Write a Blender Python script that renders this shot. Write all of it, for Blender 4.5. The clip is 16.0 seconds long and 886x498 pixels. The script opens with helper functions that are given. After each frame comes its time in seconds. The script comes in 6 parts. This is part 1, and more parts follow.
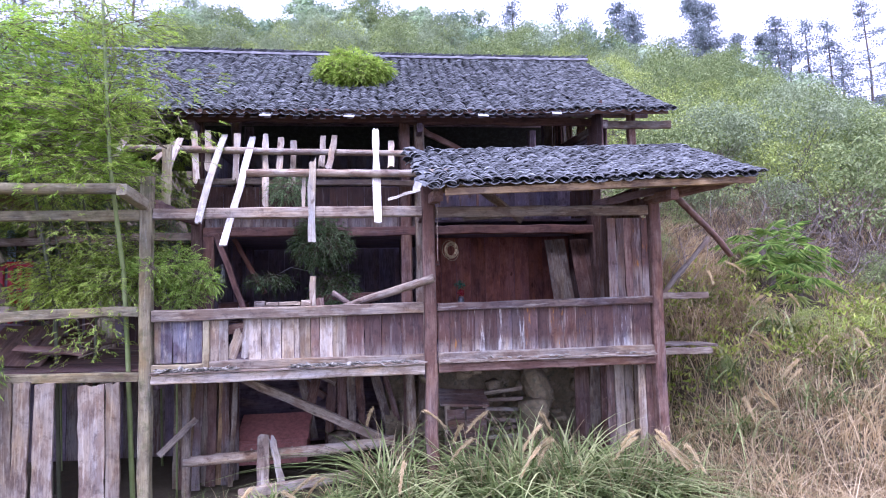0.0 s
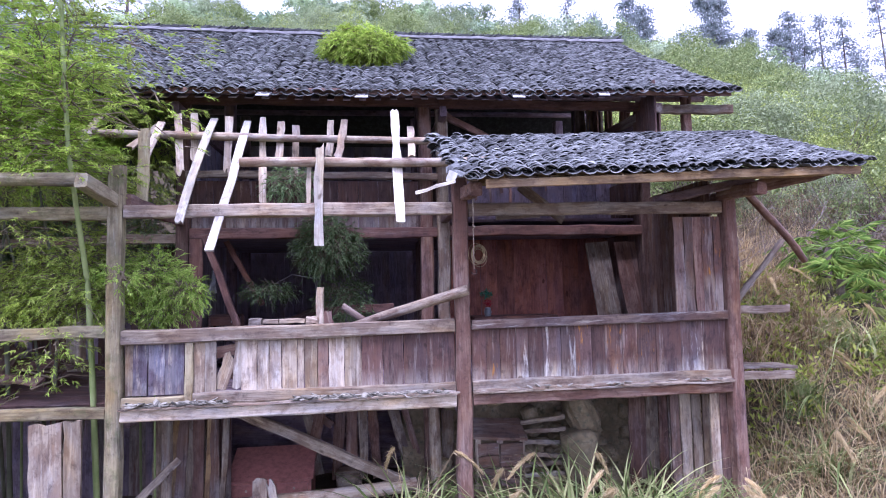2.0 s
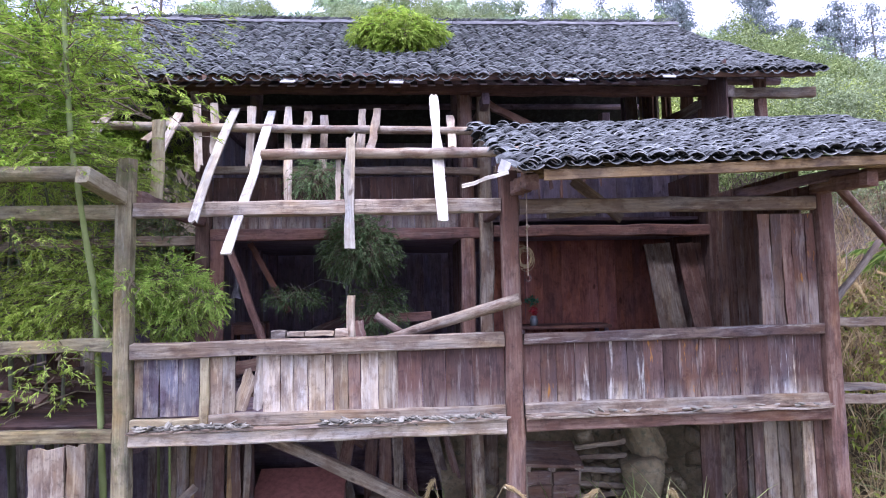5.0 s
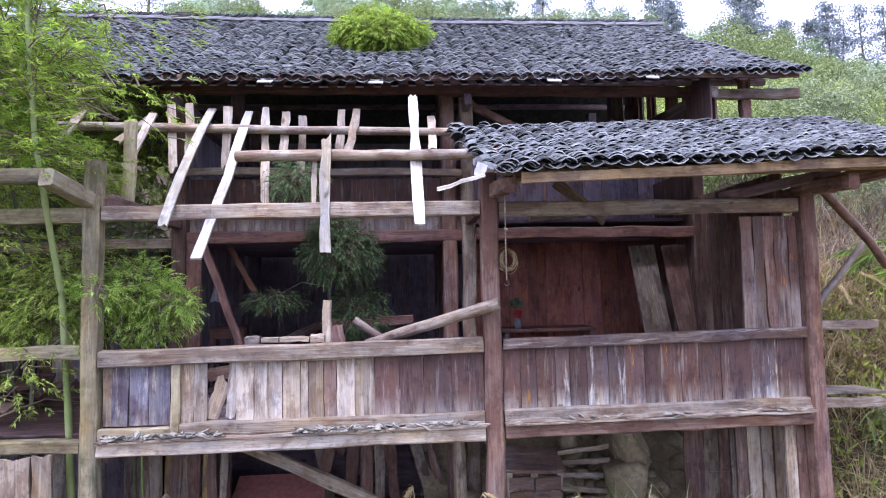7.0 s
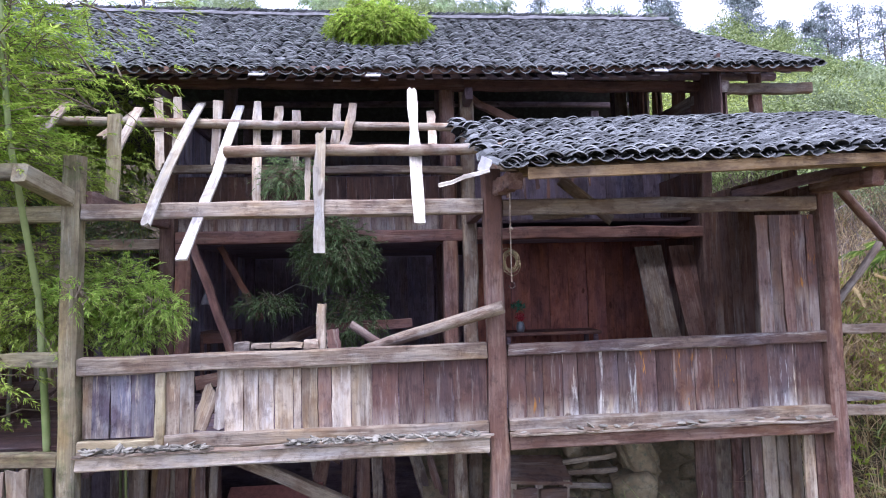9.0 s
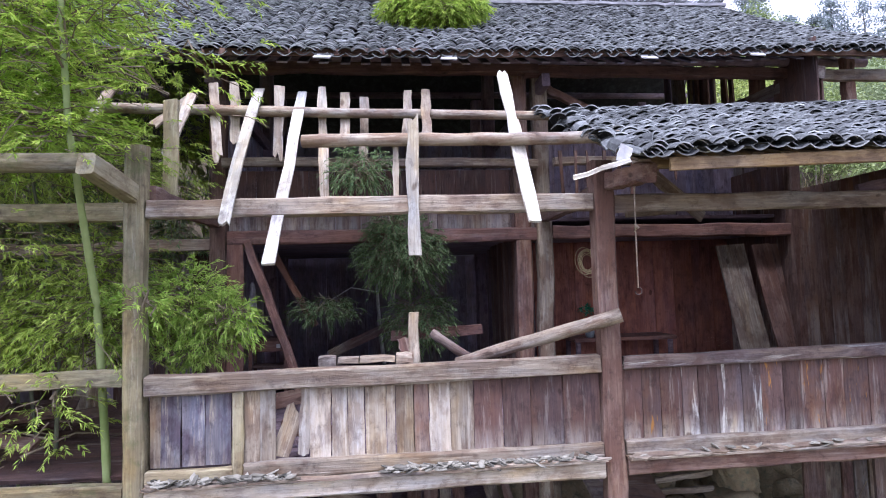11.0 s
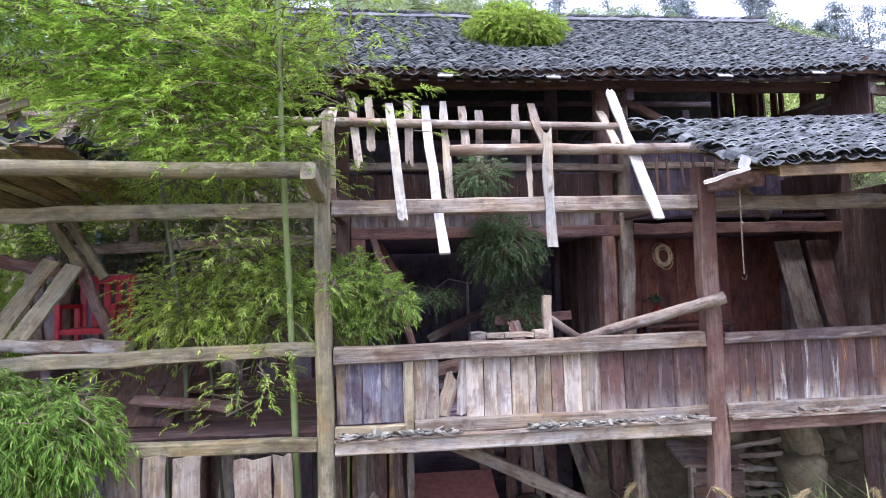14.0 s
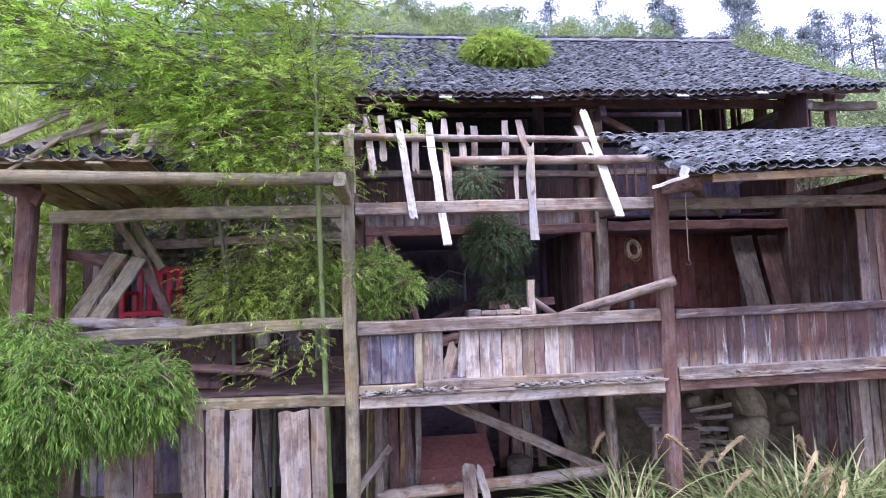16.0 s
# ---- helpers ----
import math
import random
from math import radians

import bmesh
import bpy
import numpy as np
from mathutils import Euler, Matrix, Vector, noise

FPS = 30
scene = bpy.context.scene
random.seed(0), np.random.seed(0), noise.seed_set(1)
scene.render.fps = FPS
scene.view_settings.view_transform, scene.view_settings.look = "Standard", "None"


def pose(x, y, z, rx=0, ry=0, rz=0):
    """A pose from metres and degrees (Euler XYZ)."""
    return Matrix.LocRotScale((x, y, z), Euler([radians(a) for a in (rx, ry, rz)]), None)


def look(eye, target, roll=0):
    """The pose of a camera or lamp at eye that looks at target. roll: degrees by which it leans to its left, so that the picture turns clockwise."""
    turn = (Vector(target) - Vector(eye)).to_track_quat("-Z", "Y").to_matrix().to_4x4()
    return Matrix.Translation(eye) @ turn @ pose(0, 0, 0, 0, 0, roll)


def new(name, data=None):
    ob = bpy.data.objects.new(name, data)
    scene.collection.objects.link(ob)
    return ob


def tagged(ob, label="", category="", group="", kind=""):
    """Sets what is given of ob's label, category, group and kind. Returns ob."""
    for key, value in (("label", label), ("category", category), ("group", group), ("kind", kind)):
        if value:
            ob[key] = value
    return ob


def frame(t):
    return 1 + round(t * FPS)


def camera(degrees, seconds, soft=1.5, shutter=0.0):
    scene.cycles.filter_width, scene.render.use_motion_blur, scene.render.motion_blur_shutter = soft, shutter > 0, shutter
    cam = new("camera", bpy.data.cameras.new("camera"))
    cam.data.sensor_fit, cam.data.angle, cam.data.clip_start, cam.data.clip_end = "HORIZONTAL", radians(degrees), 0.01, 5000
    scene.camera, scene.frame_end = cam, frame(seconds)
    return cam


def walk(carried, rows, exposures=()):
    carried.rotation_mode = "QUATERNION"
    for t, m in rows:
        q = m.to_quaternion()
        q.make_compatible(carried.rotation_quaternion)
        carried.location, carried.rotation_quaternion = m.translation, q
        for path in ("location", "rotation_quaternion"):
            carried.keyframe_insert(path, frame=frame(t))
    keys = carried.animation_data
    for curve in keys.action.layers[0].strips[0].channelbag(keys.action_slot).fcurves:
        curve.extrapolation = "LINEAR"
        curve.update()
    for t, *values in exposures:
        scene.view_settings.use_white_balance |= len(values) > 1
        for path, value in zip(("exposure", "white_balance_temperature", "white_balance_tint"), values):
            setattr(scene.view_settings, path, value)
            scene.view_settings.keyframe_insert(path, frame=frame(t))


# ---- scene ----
cam = camera(77.3, 16.0, soft=1.0)
PATH = [
    (0, (3.005, -7.922, 3.45), (3.26, -5.942, 3.576), -1.3),
    (0.5, (2.913, -7.678, 3.493), (3.168, -5.698, 3.619), -1.3),
    (1, (2.832, -7.321, 3.543), (3.089, -5.342, 3.669), -1.3),
    (1.5, (2.79, -6.926, 3.576), (3.047, -4.947, 3.704), -1.3),
    (2, (2.765, -6.487, 3.6), (3.023, -4.508, 3.729), -1.3),
    (2.5, (2.741, -6.11, 3.61), (3.002, -4.131, 3.742), -1.4),
    (3, (2.72, -5.871, 3.635), (2.979, -3.892, 3.767), -1.4),
    (3.5, (2.684, -5.803, 3.649), (2.828, -3.813, 3.782), -1.2),
    (4, (2.679, -5.77, 3.658), (2.816, -3.78, 3.793), -1.1),
    (6.5, (2.696, -5.53, 3.702), (2.884, -3.544, 3.839), -1.3),
    (7, (2.837, -5.566, 3.717), (3.018, -3.579, 3.851), -1.3),
    (7.5, (2.94, -5.56, 3.718), (3.125, -3.573, 3.855), -1.3),
    (8, (2.978, -5.497, 3.722), (3.166, -3.511, 3.86), -1.4),
    (8.2, (2.971, -5.459, 3.721), (3.16, -3.473, 3.86), -1.4),
    (10.5, (2.184, -4.778, 3.793), (2.382, -2.792, 3.926), -1.5),
    (11, (1.922, -4.6, 3.827), (2.138, -2.616, 3.955), -1.6),
    (11.5, (1.716, -4.445, 3.846), (1.929, -2.461, 3.974), -1.6),
    (12, (1.464, -4.292, 3.855), (1.683, -2.308, 3.983), -1.5),
    (12.5, (1.269, -4.211, 3.853), (1.489, -2.227, 3.983), -1.5),
    (13, (1.027, -4.34, 3.821), (1.249, -2.356, 3.951), -1.6),
    (13.5, (0.784, -4.643, 3.79), (1.009, -2.66, 3.921), -1.6),
    (14, (0.53, -5.296, 3.733), (0.753, -3.313, 3.863), -1.6),
    (14.5, (0.311, -5.944, 3.67), (0.536, -3.961, 3.8), -1.7),
    (15, (0.187, -6.396, 3.562), (0.411, -4.413, 3.703), -1.9),
    (15.5, (0.213, -6.495, 3.538), (0.445, -4.514, 3.678), -1.9),
    (16, (0.302, -6.481, 3.549), (0.543, -4.501, 3.686), -1.9),
]
walk(cam, [(t, look(eye, target, roll)) for t, eye, target, roll in PATH],
     exposures=[(0, 1.34, 5110, 46), (4, 1.33, 5290, 39), (8, 1.29, 5360, 34), (12.5, 1.26, 5450, 29), (14, 1.34, 5420, 30), (16, 1.31, 5240, 41)])

# ---- world and light ----
world = bpy.data.worlds.new("sky")
scene.world = world
world.use_nodes = True
wn = world.node_tree
wn.nodes.clear()
sky = wn.nodes.new("ShaderNodeTexSky")
sky.sky_type = "NISHITA"
sky.sun_disc = False
sky.sun_elevation, sky.sun_rotation = radians(67), radians(204)
sky.air_density, sky.dust_density, sky.ozone_density = 1.0, 4.0, 1.0
soft_sky = wn.nodes.new("ShaderNodeHueSaturation")
soft_sky.inputs["Saturation"].default_value = 0.62
wbg = wn.nodes.new("ShaderNodeBackground")
wbg.inputs["Strength"].default_value = 0.13
wout = wn.nodes.new("ShaderNodeOutputWorld")
wn.links.new(sky.outputs[0], soft_sky.inputs["Color"])
cloud = wn.nodes.new("ShaderNodeMix")
cloud.data_type, cloud.inputs[0].default_value = "RGBA", 0.7
cloud.inputs[7].default_value = (6.6, 6.9, 7.5, 1)
wn.links.new(soft_sky.outputs[0], cloud.inputs[6])
wn.links.new(cloud.outputs[2], wbg.inputs["Color"])
wn.links.new(wbg.outputs[0], wout.inputs["Surface"])
sun = new("sun", bpy.data.lights.new("sun", "SUN"))
sun.data.energy, sun.data.angle, sun.data.color = 2.3, radians(28), (1.0, 0.98, 0.95)
sun.matrix_world = look((0, 0, 0), (0.16, 0.36, -0.92))

# ---- materials ----


def nodes_of(name):
    m = bpy.data.materials.new(name)
    m.use_nodes = True
    return m, m.node_tree.nodes, m.node_tree.links, m.node_tree.nodes["Principled BSDF"]


def ramp(nodes, stops):
    r = nodes.new("ShaderNodeValToRGB")
    r.color_ramp.elements[0].position, r.color_ramp.elements[0].color = stops[0][0], (*stops[0][1], 1)
    r.color_ramp.elements[1].position, r.color_ramp.elements[1].color = stops[-1][0], (*stops[-1][1], 1)
    for p, c in stops[1:-1]:
        e = r.color_ramp.elements.new(p)
        e.color = (*c, 1)
    return r


def noise_node(nodes, links, vec, scale, detail=5.0, rough=0.6):
    n = nodes.new("ShaderNodeTexNoise")
    n.inputs["Scale"].default_value, n.inputs["Detail"].default_value, n.inputs["Roughness"].default_value = scale, detail, rough
    if vec is not None:
        links.new(vec, n.inputs["Vector"])
    return n


def mix_color(nodes, links, fac, a, b, mode="MIX"):
    m = nodes.new("ShaderNodeMix")
    m.data_type, m.blend_type = "RGBA", mode
    for socket, value in ((m.inputs[0], fac), (m.inputs[6], a), (m.inputs[7], b)):
        if isinstance(value, (int, float)):
            socket.default_value = value
        elif isinstance(value, tuple):
            socket.default_value = (*value, 1)
        else:
            links.new(value, socket)
    return m.outputs[2]


def wood(name, dark, mid, light, stain=(0.05, 0.04, 0.035), stain_amount=0.5, bleach=0.35, pale=(0.46, 0.43, 0.42), moss=0.0, foot=0.0, rough=0.85, drip=None):
    """Weathered timber; grain runs along the piece's own x. foot: splash-bleaching near its lower end."""
    m, n, l, b = nodes_of(name)
    warm = (1.0, 1.0, 0.86)
    dark, mid, light, stain, pale = [tuple(p * w for p, w in zip(c, warm)) for c in (dark, mid, light, stain, pale)]
    dark = tuple(q + (p - q) * 0.6 for p, q in zip(dark, mid))
    light = tuple(q + (p - q) * 0.65 for p, q in zip(light, mid))
    tc, oi = n.new("ShaderNodeTexCoord"), n.new("ShaderNodeObjectInfo")
    shift = n.new("ShaderNodeVectorMath")
    shift.operation = "MULTIPLY_ADD"
    l.new(oi.outputs["Random"], shift.inputs[0])
    shift.inputs[1].default_value = (37, 53, 71)
    l.new(tc.outputs["Object"], shift.inputs[2])

    def streaked(sx, sy, scale, detail, rgh):
        mp = n.new("ShaderNodeMapping")
        mp.inputs["Scale"].default_value = (sx, sy, sy)
        l.new(shift.outputs[0], mp.inputs["Vector"])
        return noise_node(n, l, mp.outputs[0], scale, detail, rgh)

    def scaled(value, k):
        mm = n.new("ShaderNodeMath")
        mm.operation, mm.use_clamp = "MULTIPLY", True
        mm.inputs[1].default_value = k
        l.new(value, mm.inputs[0])
        return mm.outputs[0]

    grain = streaked(0.9, 16, 3.2, 8, 0.68)
    fibre = ramp(n, [(0.30, dark), (0.5, mid), (0.70, light)])
    l.new(grain.outputs["Fac"], fibre.inputs[0])
    col = fibre.outputs[0]
    patch = streaked(1.3, 2.4, 2.3, 5, 0.6)
    stains = ramp(n, [(0.46, (0, 0, 0)), (0.56, (1, 1, 1))])
    l.new(patch.outputs["Fac"], stains.inputs[0])
    col = mix_color(n, l, scaled(stains.outputs[0], stain_amount), col, stain)
    worn = streaked(0.55, 6.0, 2.6, 7, 0.7)
    wr = ramp(n, [(0.55, (0, 0, 0)), (0.64, (1, 1, 1))])
    l.new(worn.outputs["Fac"], wr.inputs[0])
    bl = scaled(wr.outputs[0], bleach)
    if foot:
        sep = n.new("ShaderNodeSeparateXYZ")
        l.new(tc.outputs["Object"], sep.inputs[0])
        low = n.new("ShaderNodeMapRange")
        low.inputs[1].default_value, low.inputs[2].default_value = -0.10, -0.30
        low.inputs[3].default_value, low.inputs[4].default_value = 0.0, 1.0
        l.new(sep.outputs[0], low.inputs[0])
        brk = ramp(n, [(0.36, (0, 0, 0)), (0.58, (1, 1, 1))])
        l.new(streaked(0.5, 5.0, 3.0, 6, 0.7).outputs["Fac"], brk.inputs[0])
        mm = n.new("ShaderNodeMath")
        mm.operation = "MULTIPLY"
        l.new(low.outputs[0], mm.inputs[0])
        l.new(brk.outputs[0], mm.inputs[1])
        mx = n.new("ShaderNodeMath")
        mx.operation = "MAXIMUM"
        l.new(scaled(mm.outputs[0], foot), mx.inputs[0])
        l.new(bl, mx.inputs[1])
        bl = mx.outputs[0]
    col = mix_color(n, l, bl, col, pale)
    if drip:
        run = ramp(n, [(0.62, (0, 0, 0)), (0.67, (1, 1, 1))])
        l.new(streaked(1.3, 8.0, 2.4, 4, 0.6).outputs["Fac"], run.inputs[0])
        col = mix_color(n, l, scaled(run.outputs[0], 0.75), col, drip)
    crack = streaked(0.45, 42, 2.0, 4, 0.55)
    cr = ramp(n, [(0.28, (0.25, 0.22, 0.21)), (0.38, (1, 1, 1)), (0.64, (1, 1, 1)), (0.76, (1.35, 1.33, 1.3))])
    l.new(crack.outputs["Fac"], cr.inputs[0])
    col = mix_color(n, l, 0.42, col, cr.outputs[0], "MULTIPLY")
    hue = ramp(n, [(0.34, (0.84, 0.95, 1.16)), (0.48, (1, 1, 1)), (0.56, (1.02, 1, 0.96)), (0.70, (1.24, 1.06, 0.74))])
    l.new(streaked(0.9, 3.0, 1.5, 4, 0.6).outputs["Fac"], hue.inputs[0])
    col = mix_color(n, l, 0.6, col, hue.outputs[0], "MULTIPLY")
    knot = ramp(n, [(0.20, (0.30, 0.24, 0.20)), (0.255, (1, 1, 1))])
    l.new(streaked(2.6, 5.0, 1.9, 1, 0.3).outputs["Fac"], knot.inputs[0])
    col = mix_color(n, l, 0.8, col, knot.outputs[0], "MULTIPLY")
    blot = ramp(n, [(0.36, (0.42, 0.38, 0.40)), (0.47, (1, 1, 1)), (0.66, (1.08, 1.07, 1.05)), (0.78, (1.3, 1.27, 1.2))])
    l.new(streaked(1.0, 3.6, 1.7, 6, 0.72).outputs["Fac"], blot.inputs[0])
    col = mix_color(n, l, 0.7, col, blot.outputs[0], "MULTIPLY")
    spots = noise_node(n, l, shift.outputs[0], 9, 8, 0.75)
    sr = ramp(n, [(0.28, (0.38, 0.35, 0.34)), (0.46, (1, 1, 1)), (0.75, (1.15, 1.15, 1.15))])
    l.new(spots.outputs["Fac"], sr.inputs[0])
    col = mix_color(n, l, 0.9, col, sr.outputs[0], "MULTIPLY")
    tone = n.new("ShaderNodeHueSaturation")
    vr = n.new("ShaderNodeMapRange")
    vr.inputs[3].default_value, vr.inputs[4].default_value = 0.74, 1.3
    l.new(oi.outputs["Random"], vr.inputs[0])
    tone.inputs["Saturation"].default_value = 1.1
    l.new(vr.outputs[0], tone.inputs["Value"])
    l.new(col, tone.inputs["Color"])
    col = tone.outputs[0]
    if moss:
        mo = noise_node(n, l, shift.outputs[0], 5, 6, 0.7)
        mr = ramp(n, [(0.52, (0, 0, 0)), (0.7, (moss, moss, moss))])
        l.new(mo.outputs["Fac"], mr.inputs[0])
        col = mix_color(n, l, mr.outputs[0], col, (0.09, 0.11, 0.035))
    l.new(col, b.inputs["Base Color"])
    b.inputs["Roughness"].default_value = rough
    bump = n.new("ShaderNodeBump")
    bump.inputs["Strength"].default_value, bump.inputs["Distance"].default_value = 0.7, 0.014
    l.new(grain.outputs["Fac"], bump.inputs["Height"])
    l.new(bump.outputs[0], b.inputs["Normal"])
    return m


def leaf_material(name, a, b_, c, through_=0.35, big_scale=1.3, low=0.7, high=1.3):
    m, n, l, b = nodes_of(name)
    geo = n.new("ShaderNodeNewGeometry")
    r = ramp(n, [(0.0, a), (0.5, b_), (1.0, c)])
    l.new(geo.outputs["Random Per Island"], r.inputs[0])
    tc = n.new("ShaderNodeTexCoord")
    big = noise_node(n, l, tc.outputs["Object"], big_scale, 3, 0.6)
    hv = n.new("ShaderNodeHueSaturation")
    vr = n.new("ShaderNodeMapRange")
    vr.inputs[1].default_value, vr.inputs[2].default_value = 0.3, 0.7
    vr.inputs[3].default_value, vr.inputs[4].default_value = low, high
    l.new(big.outputs["Fac"], vr.inputs[0])
    l.new(vr.outputs[0], hv.inputs["Value"])
    l.new(r.outputs[0], hv.inputs["Color"])
    l.new(hv.outputs[0], b.inputs["Base Color"])
    b.inputs["Roughness"].default_value, b.inputs["Specular IOR Level"].default_value = 0.6, 0.2
    tr = n.new("ShaderNodeBsdfTranslucent")
    l.new(hv.outputs[0], tr.inputs["Color"])
    mx = n.new("ShaderNodeMixShader")
    mx.inputs[0].default_value = through_
    l.new(b.outputs[0], mx.inputs[1])
    l.new(tr.outputs[0], mx.inputs[2])
    l.new(mx.outputs[0], n["Material Output"].inputs["Surface"])
    return m


def rough_surface(name, stops, scale, bump_scale, bump_height, rough=0.9, second=None, per_island=0.0):
    m, n, l, b = nodes_of(name)
    tc = n.new("ShaderNodeTexCoord")
    a = noise_node(n, l, tc.outputs["Object"], scale, 7, 0.65)
    r = ramp(n, stops)
    l.new(a.outputs["Fac"], r.inputs[0])
    col = r.outputs[0]
    f = noise_node(n, l, tc.outputs["Object"], bump_scale, 6, 0.7)
    if second:
        rr = ramp(n, [(0.5, (0, 0, 0)), (0.66, (1, 1, 1))])
        l.new(f.outputs["Fac"], rr.inputs[0])
        col = mix_color(n, l, rr.outputs[0], col, second)
    if per_island:
        geo, oi = n.new("ShaderNodeNewGeometry"), n.new("ShaderNodeObjectInfo")
        add = n.new("ShaderNodeMath")
        add.operation = "ADD"
        l.new(geo.outputs["Random Per Island"], add.inputs[0])
        l.new(oi.outputs["Random"], add.inputs[1])
        fr = n.new("ShaderNodeMath")
        fr.operation = "FRACT"
        l.new(add.outputs[0], fr.inputs[0])
        vr = n.new("ShaderNodeMapRange")
        vr.inputs[3].default_value, vr.inputs[4].default_value = 1 - per_island, 1 + per_island
        l.new(fr.outputs[0], vr.inputs[0])
        hv = n.new("ShaderNodeHueSaturation")
        l.new(vr.outputs[0], hv.inputs["Value"])
        l.new(col, hv.inputs["Color"])
        col = hv.outputs[0]
    l.new(col, b.inputs["Base Color"])
    b.inputs["Roughness"].default_value = rough
    bump = n.new("ShaderNodeBump")
    bump.inputs["Strength"].default_value, bump.inputs["Distance"].default_value = 0.7, bump_height
    l.new(f.outputs["Fac"], bump.inputs["Height"])
    l.new(bump.outputs[0], b.inputs["Normal"])
    return m


def plain(name, color, rough=0.6, metal=0.0):
    m, n, l, b = nodes_of(name)
    tc = n.new("ShaderNodeTexCoord")
    a = noise_node(n, l, tc.outputs["Object"], 14, 5, 0.7)
    dim = tuple(v * 0.6 for v in color)
    r = ramp(n, [(0.35, dim), (0.6, color)])
    l.new(a.outputs["Fac"], r.inputs[0])
    l.new(r.outputs[0], b.inputs["Base Color"])
    b.inputs["Roughness"].default_value, b.inputs["Metallic"].default_value = rough, metal
    return m


W_POST = wood("post_wood", (0.09, 0.052, 0.044), (0.162, 0.104, 0.09), (0.255, 0.184, 0.16), stain=(0.09, 0.043, 0.034), stain_amount=0.6, bleach=0.3, pale=(0.34, 0.285, 0.26))
W_GREY = wood("grey_wood", (0.13, 0.108, 0.09), (0.26, 0.22, 0.19), (0.38, 0.335, 0.29), stain=(0.13, 0.085, 0.066), stain_amount=0.6, bleach=0.5, pale=(0.47, 0.43, 0.39))
W_PALE = wood("pale_wood", (0.28, 0.265, 0.25), (0.46, 0.44, 0.425), (0.60, 0.58, 0.565), stain=(0.30, 0.265, 0.235), stain_amount=0.5, bleach=0.6, pale=(0.70, 0.685, 0.675))
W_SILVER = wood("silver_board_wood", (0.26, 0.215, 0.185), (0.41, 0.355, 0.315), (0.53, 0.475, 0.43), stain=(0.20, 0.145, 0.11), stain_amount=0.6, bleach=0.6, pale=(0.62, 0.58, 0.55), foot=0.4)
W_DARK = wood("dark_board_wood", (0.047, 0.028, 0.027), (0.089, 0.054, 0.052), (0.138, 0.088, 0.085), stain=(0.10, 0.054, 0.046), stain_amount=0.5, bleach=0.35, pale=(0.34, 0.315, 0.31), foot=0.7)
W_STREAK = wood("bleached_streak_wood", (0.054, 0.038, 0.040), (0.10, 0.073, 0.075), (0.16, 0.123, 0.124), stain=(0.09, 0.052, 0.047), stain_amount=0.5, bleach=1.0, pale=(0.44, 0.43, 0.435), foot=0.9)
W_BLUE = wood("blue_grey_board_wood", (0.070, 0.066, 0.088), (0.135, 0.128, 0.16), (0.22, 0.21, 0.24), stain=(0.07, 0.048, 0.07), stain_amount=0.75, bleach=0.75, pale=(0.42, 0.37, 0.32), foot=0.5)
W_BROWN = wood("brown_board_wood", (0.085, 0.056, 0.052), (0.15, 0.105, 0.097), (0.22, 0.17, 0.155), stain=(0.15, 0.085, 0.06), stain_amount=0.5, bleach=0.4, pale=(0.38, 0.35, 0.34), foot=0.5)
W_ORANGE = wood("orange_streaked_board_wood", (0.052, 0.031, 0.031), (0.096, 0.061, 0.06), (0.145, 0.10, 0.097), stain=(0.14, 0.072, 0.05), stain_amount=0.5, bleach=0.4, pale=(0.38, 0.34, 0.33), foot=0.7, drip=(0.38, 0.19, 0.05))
W_RAIL = wood("bleached_rail_wood", (0.12, 0.085, 0.08), (0.21, 0.16, 0.15), (0.32, 0.27, 0.25), stain=(0.11, 0.062, 0.055), stain_amount=0.7, bleach=0.9, pale=(0.54, 0.51, 0.49))
W_RED = wood("red_brown_wood", (0.21, 0.095, 0.08), (0.30, 0.135, 0.113), (0.40, 0.195, 0.165), stain=(0.13, 0.055, 0.055), stain_amount=0.5, bleach=0.1, pale=(0.35, 0.2, 0.16))
W_DULLRED = wood("dull_red_wood", (0.10, 0.052, 0.045), (0.165, 0.092, 0.08), (0.24, 0.155, 0.14), stain=(0.08, 0.045, 0.042), stain_amount=0.6, bleach=0.25, pale=(0.30, 0.25, 0.23))
# next two woods: the dim interior's violet-blue shade is put into their colour
W_INNER = wood("shade_tinted_inner_wood", (0.11, 0.082, 0.105), (0.19, 0.145, 0.18), (0.28, 0.22, 0.26), stain=(0.10, 0.07, 0.09), stain_amount=0.5, bleach=0.2, pale=(0.28, 0.24, 0.25))
W_GLOOM = wood("shade_tinted_board_wood", (0.14, 0.118, 0.16), (0.225, 0.19, 0.25), (0.32, 0.27, 0.345), stain=(0.12, 0.088, 0.115), stain_amount=0.5, bleach=0.15, pale=(0.30, 0.26, 0.31))
# paler bluish copy; its colour stands in for skylight reaching deep inside
W_REAR = wood("skylight_tinted_board_wood", (0.22, 0.20, 0.27), (0.31, 0.285, 0.375), (0.40, 0.37, 0.47), stain=(0.20, 0.17, 0.22), stain_amount=0.5, bleach=0.2, pale=(0.42, 0.40, 0.48))
W_LOG = wood("peeled_log_wood", (0.18, 0.145, 0.12), (0.32, 0.27, 0.23), (0.45, 0.395, 0.35), stain=(0.17, 0.105, 0.075), stain_amount=0.7, bleach=0.5, pale=(0.56, 0.51, 0.46))
W_TAN = wood("tan_eave_wood", (0.15, 0.10, 0.06), (0.27, 0.195, 0.12), (0.36, 0.275, 0.19), stain=(0.11, 0.07, 0.05), stain_amount=0.6, bleach=0.4, pale=(0.42, 0.36, 0.29))
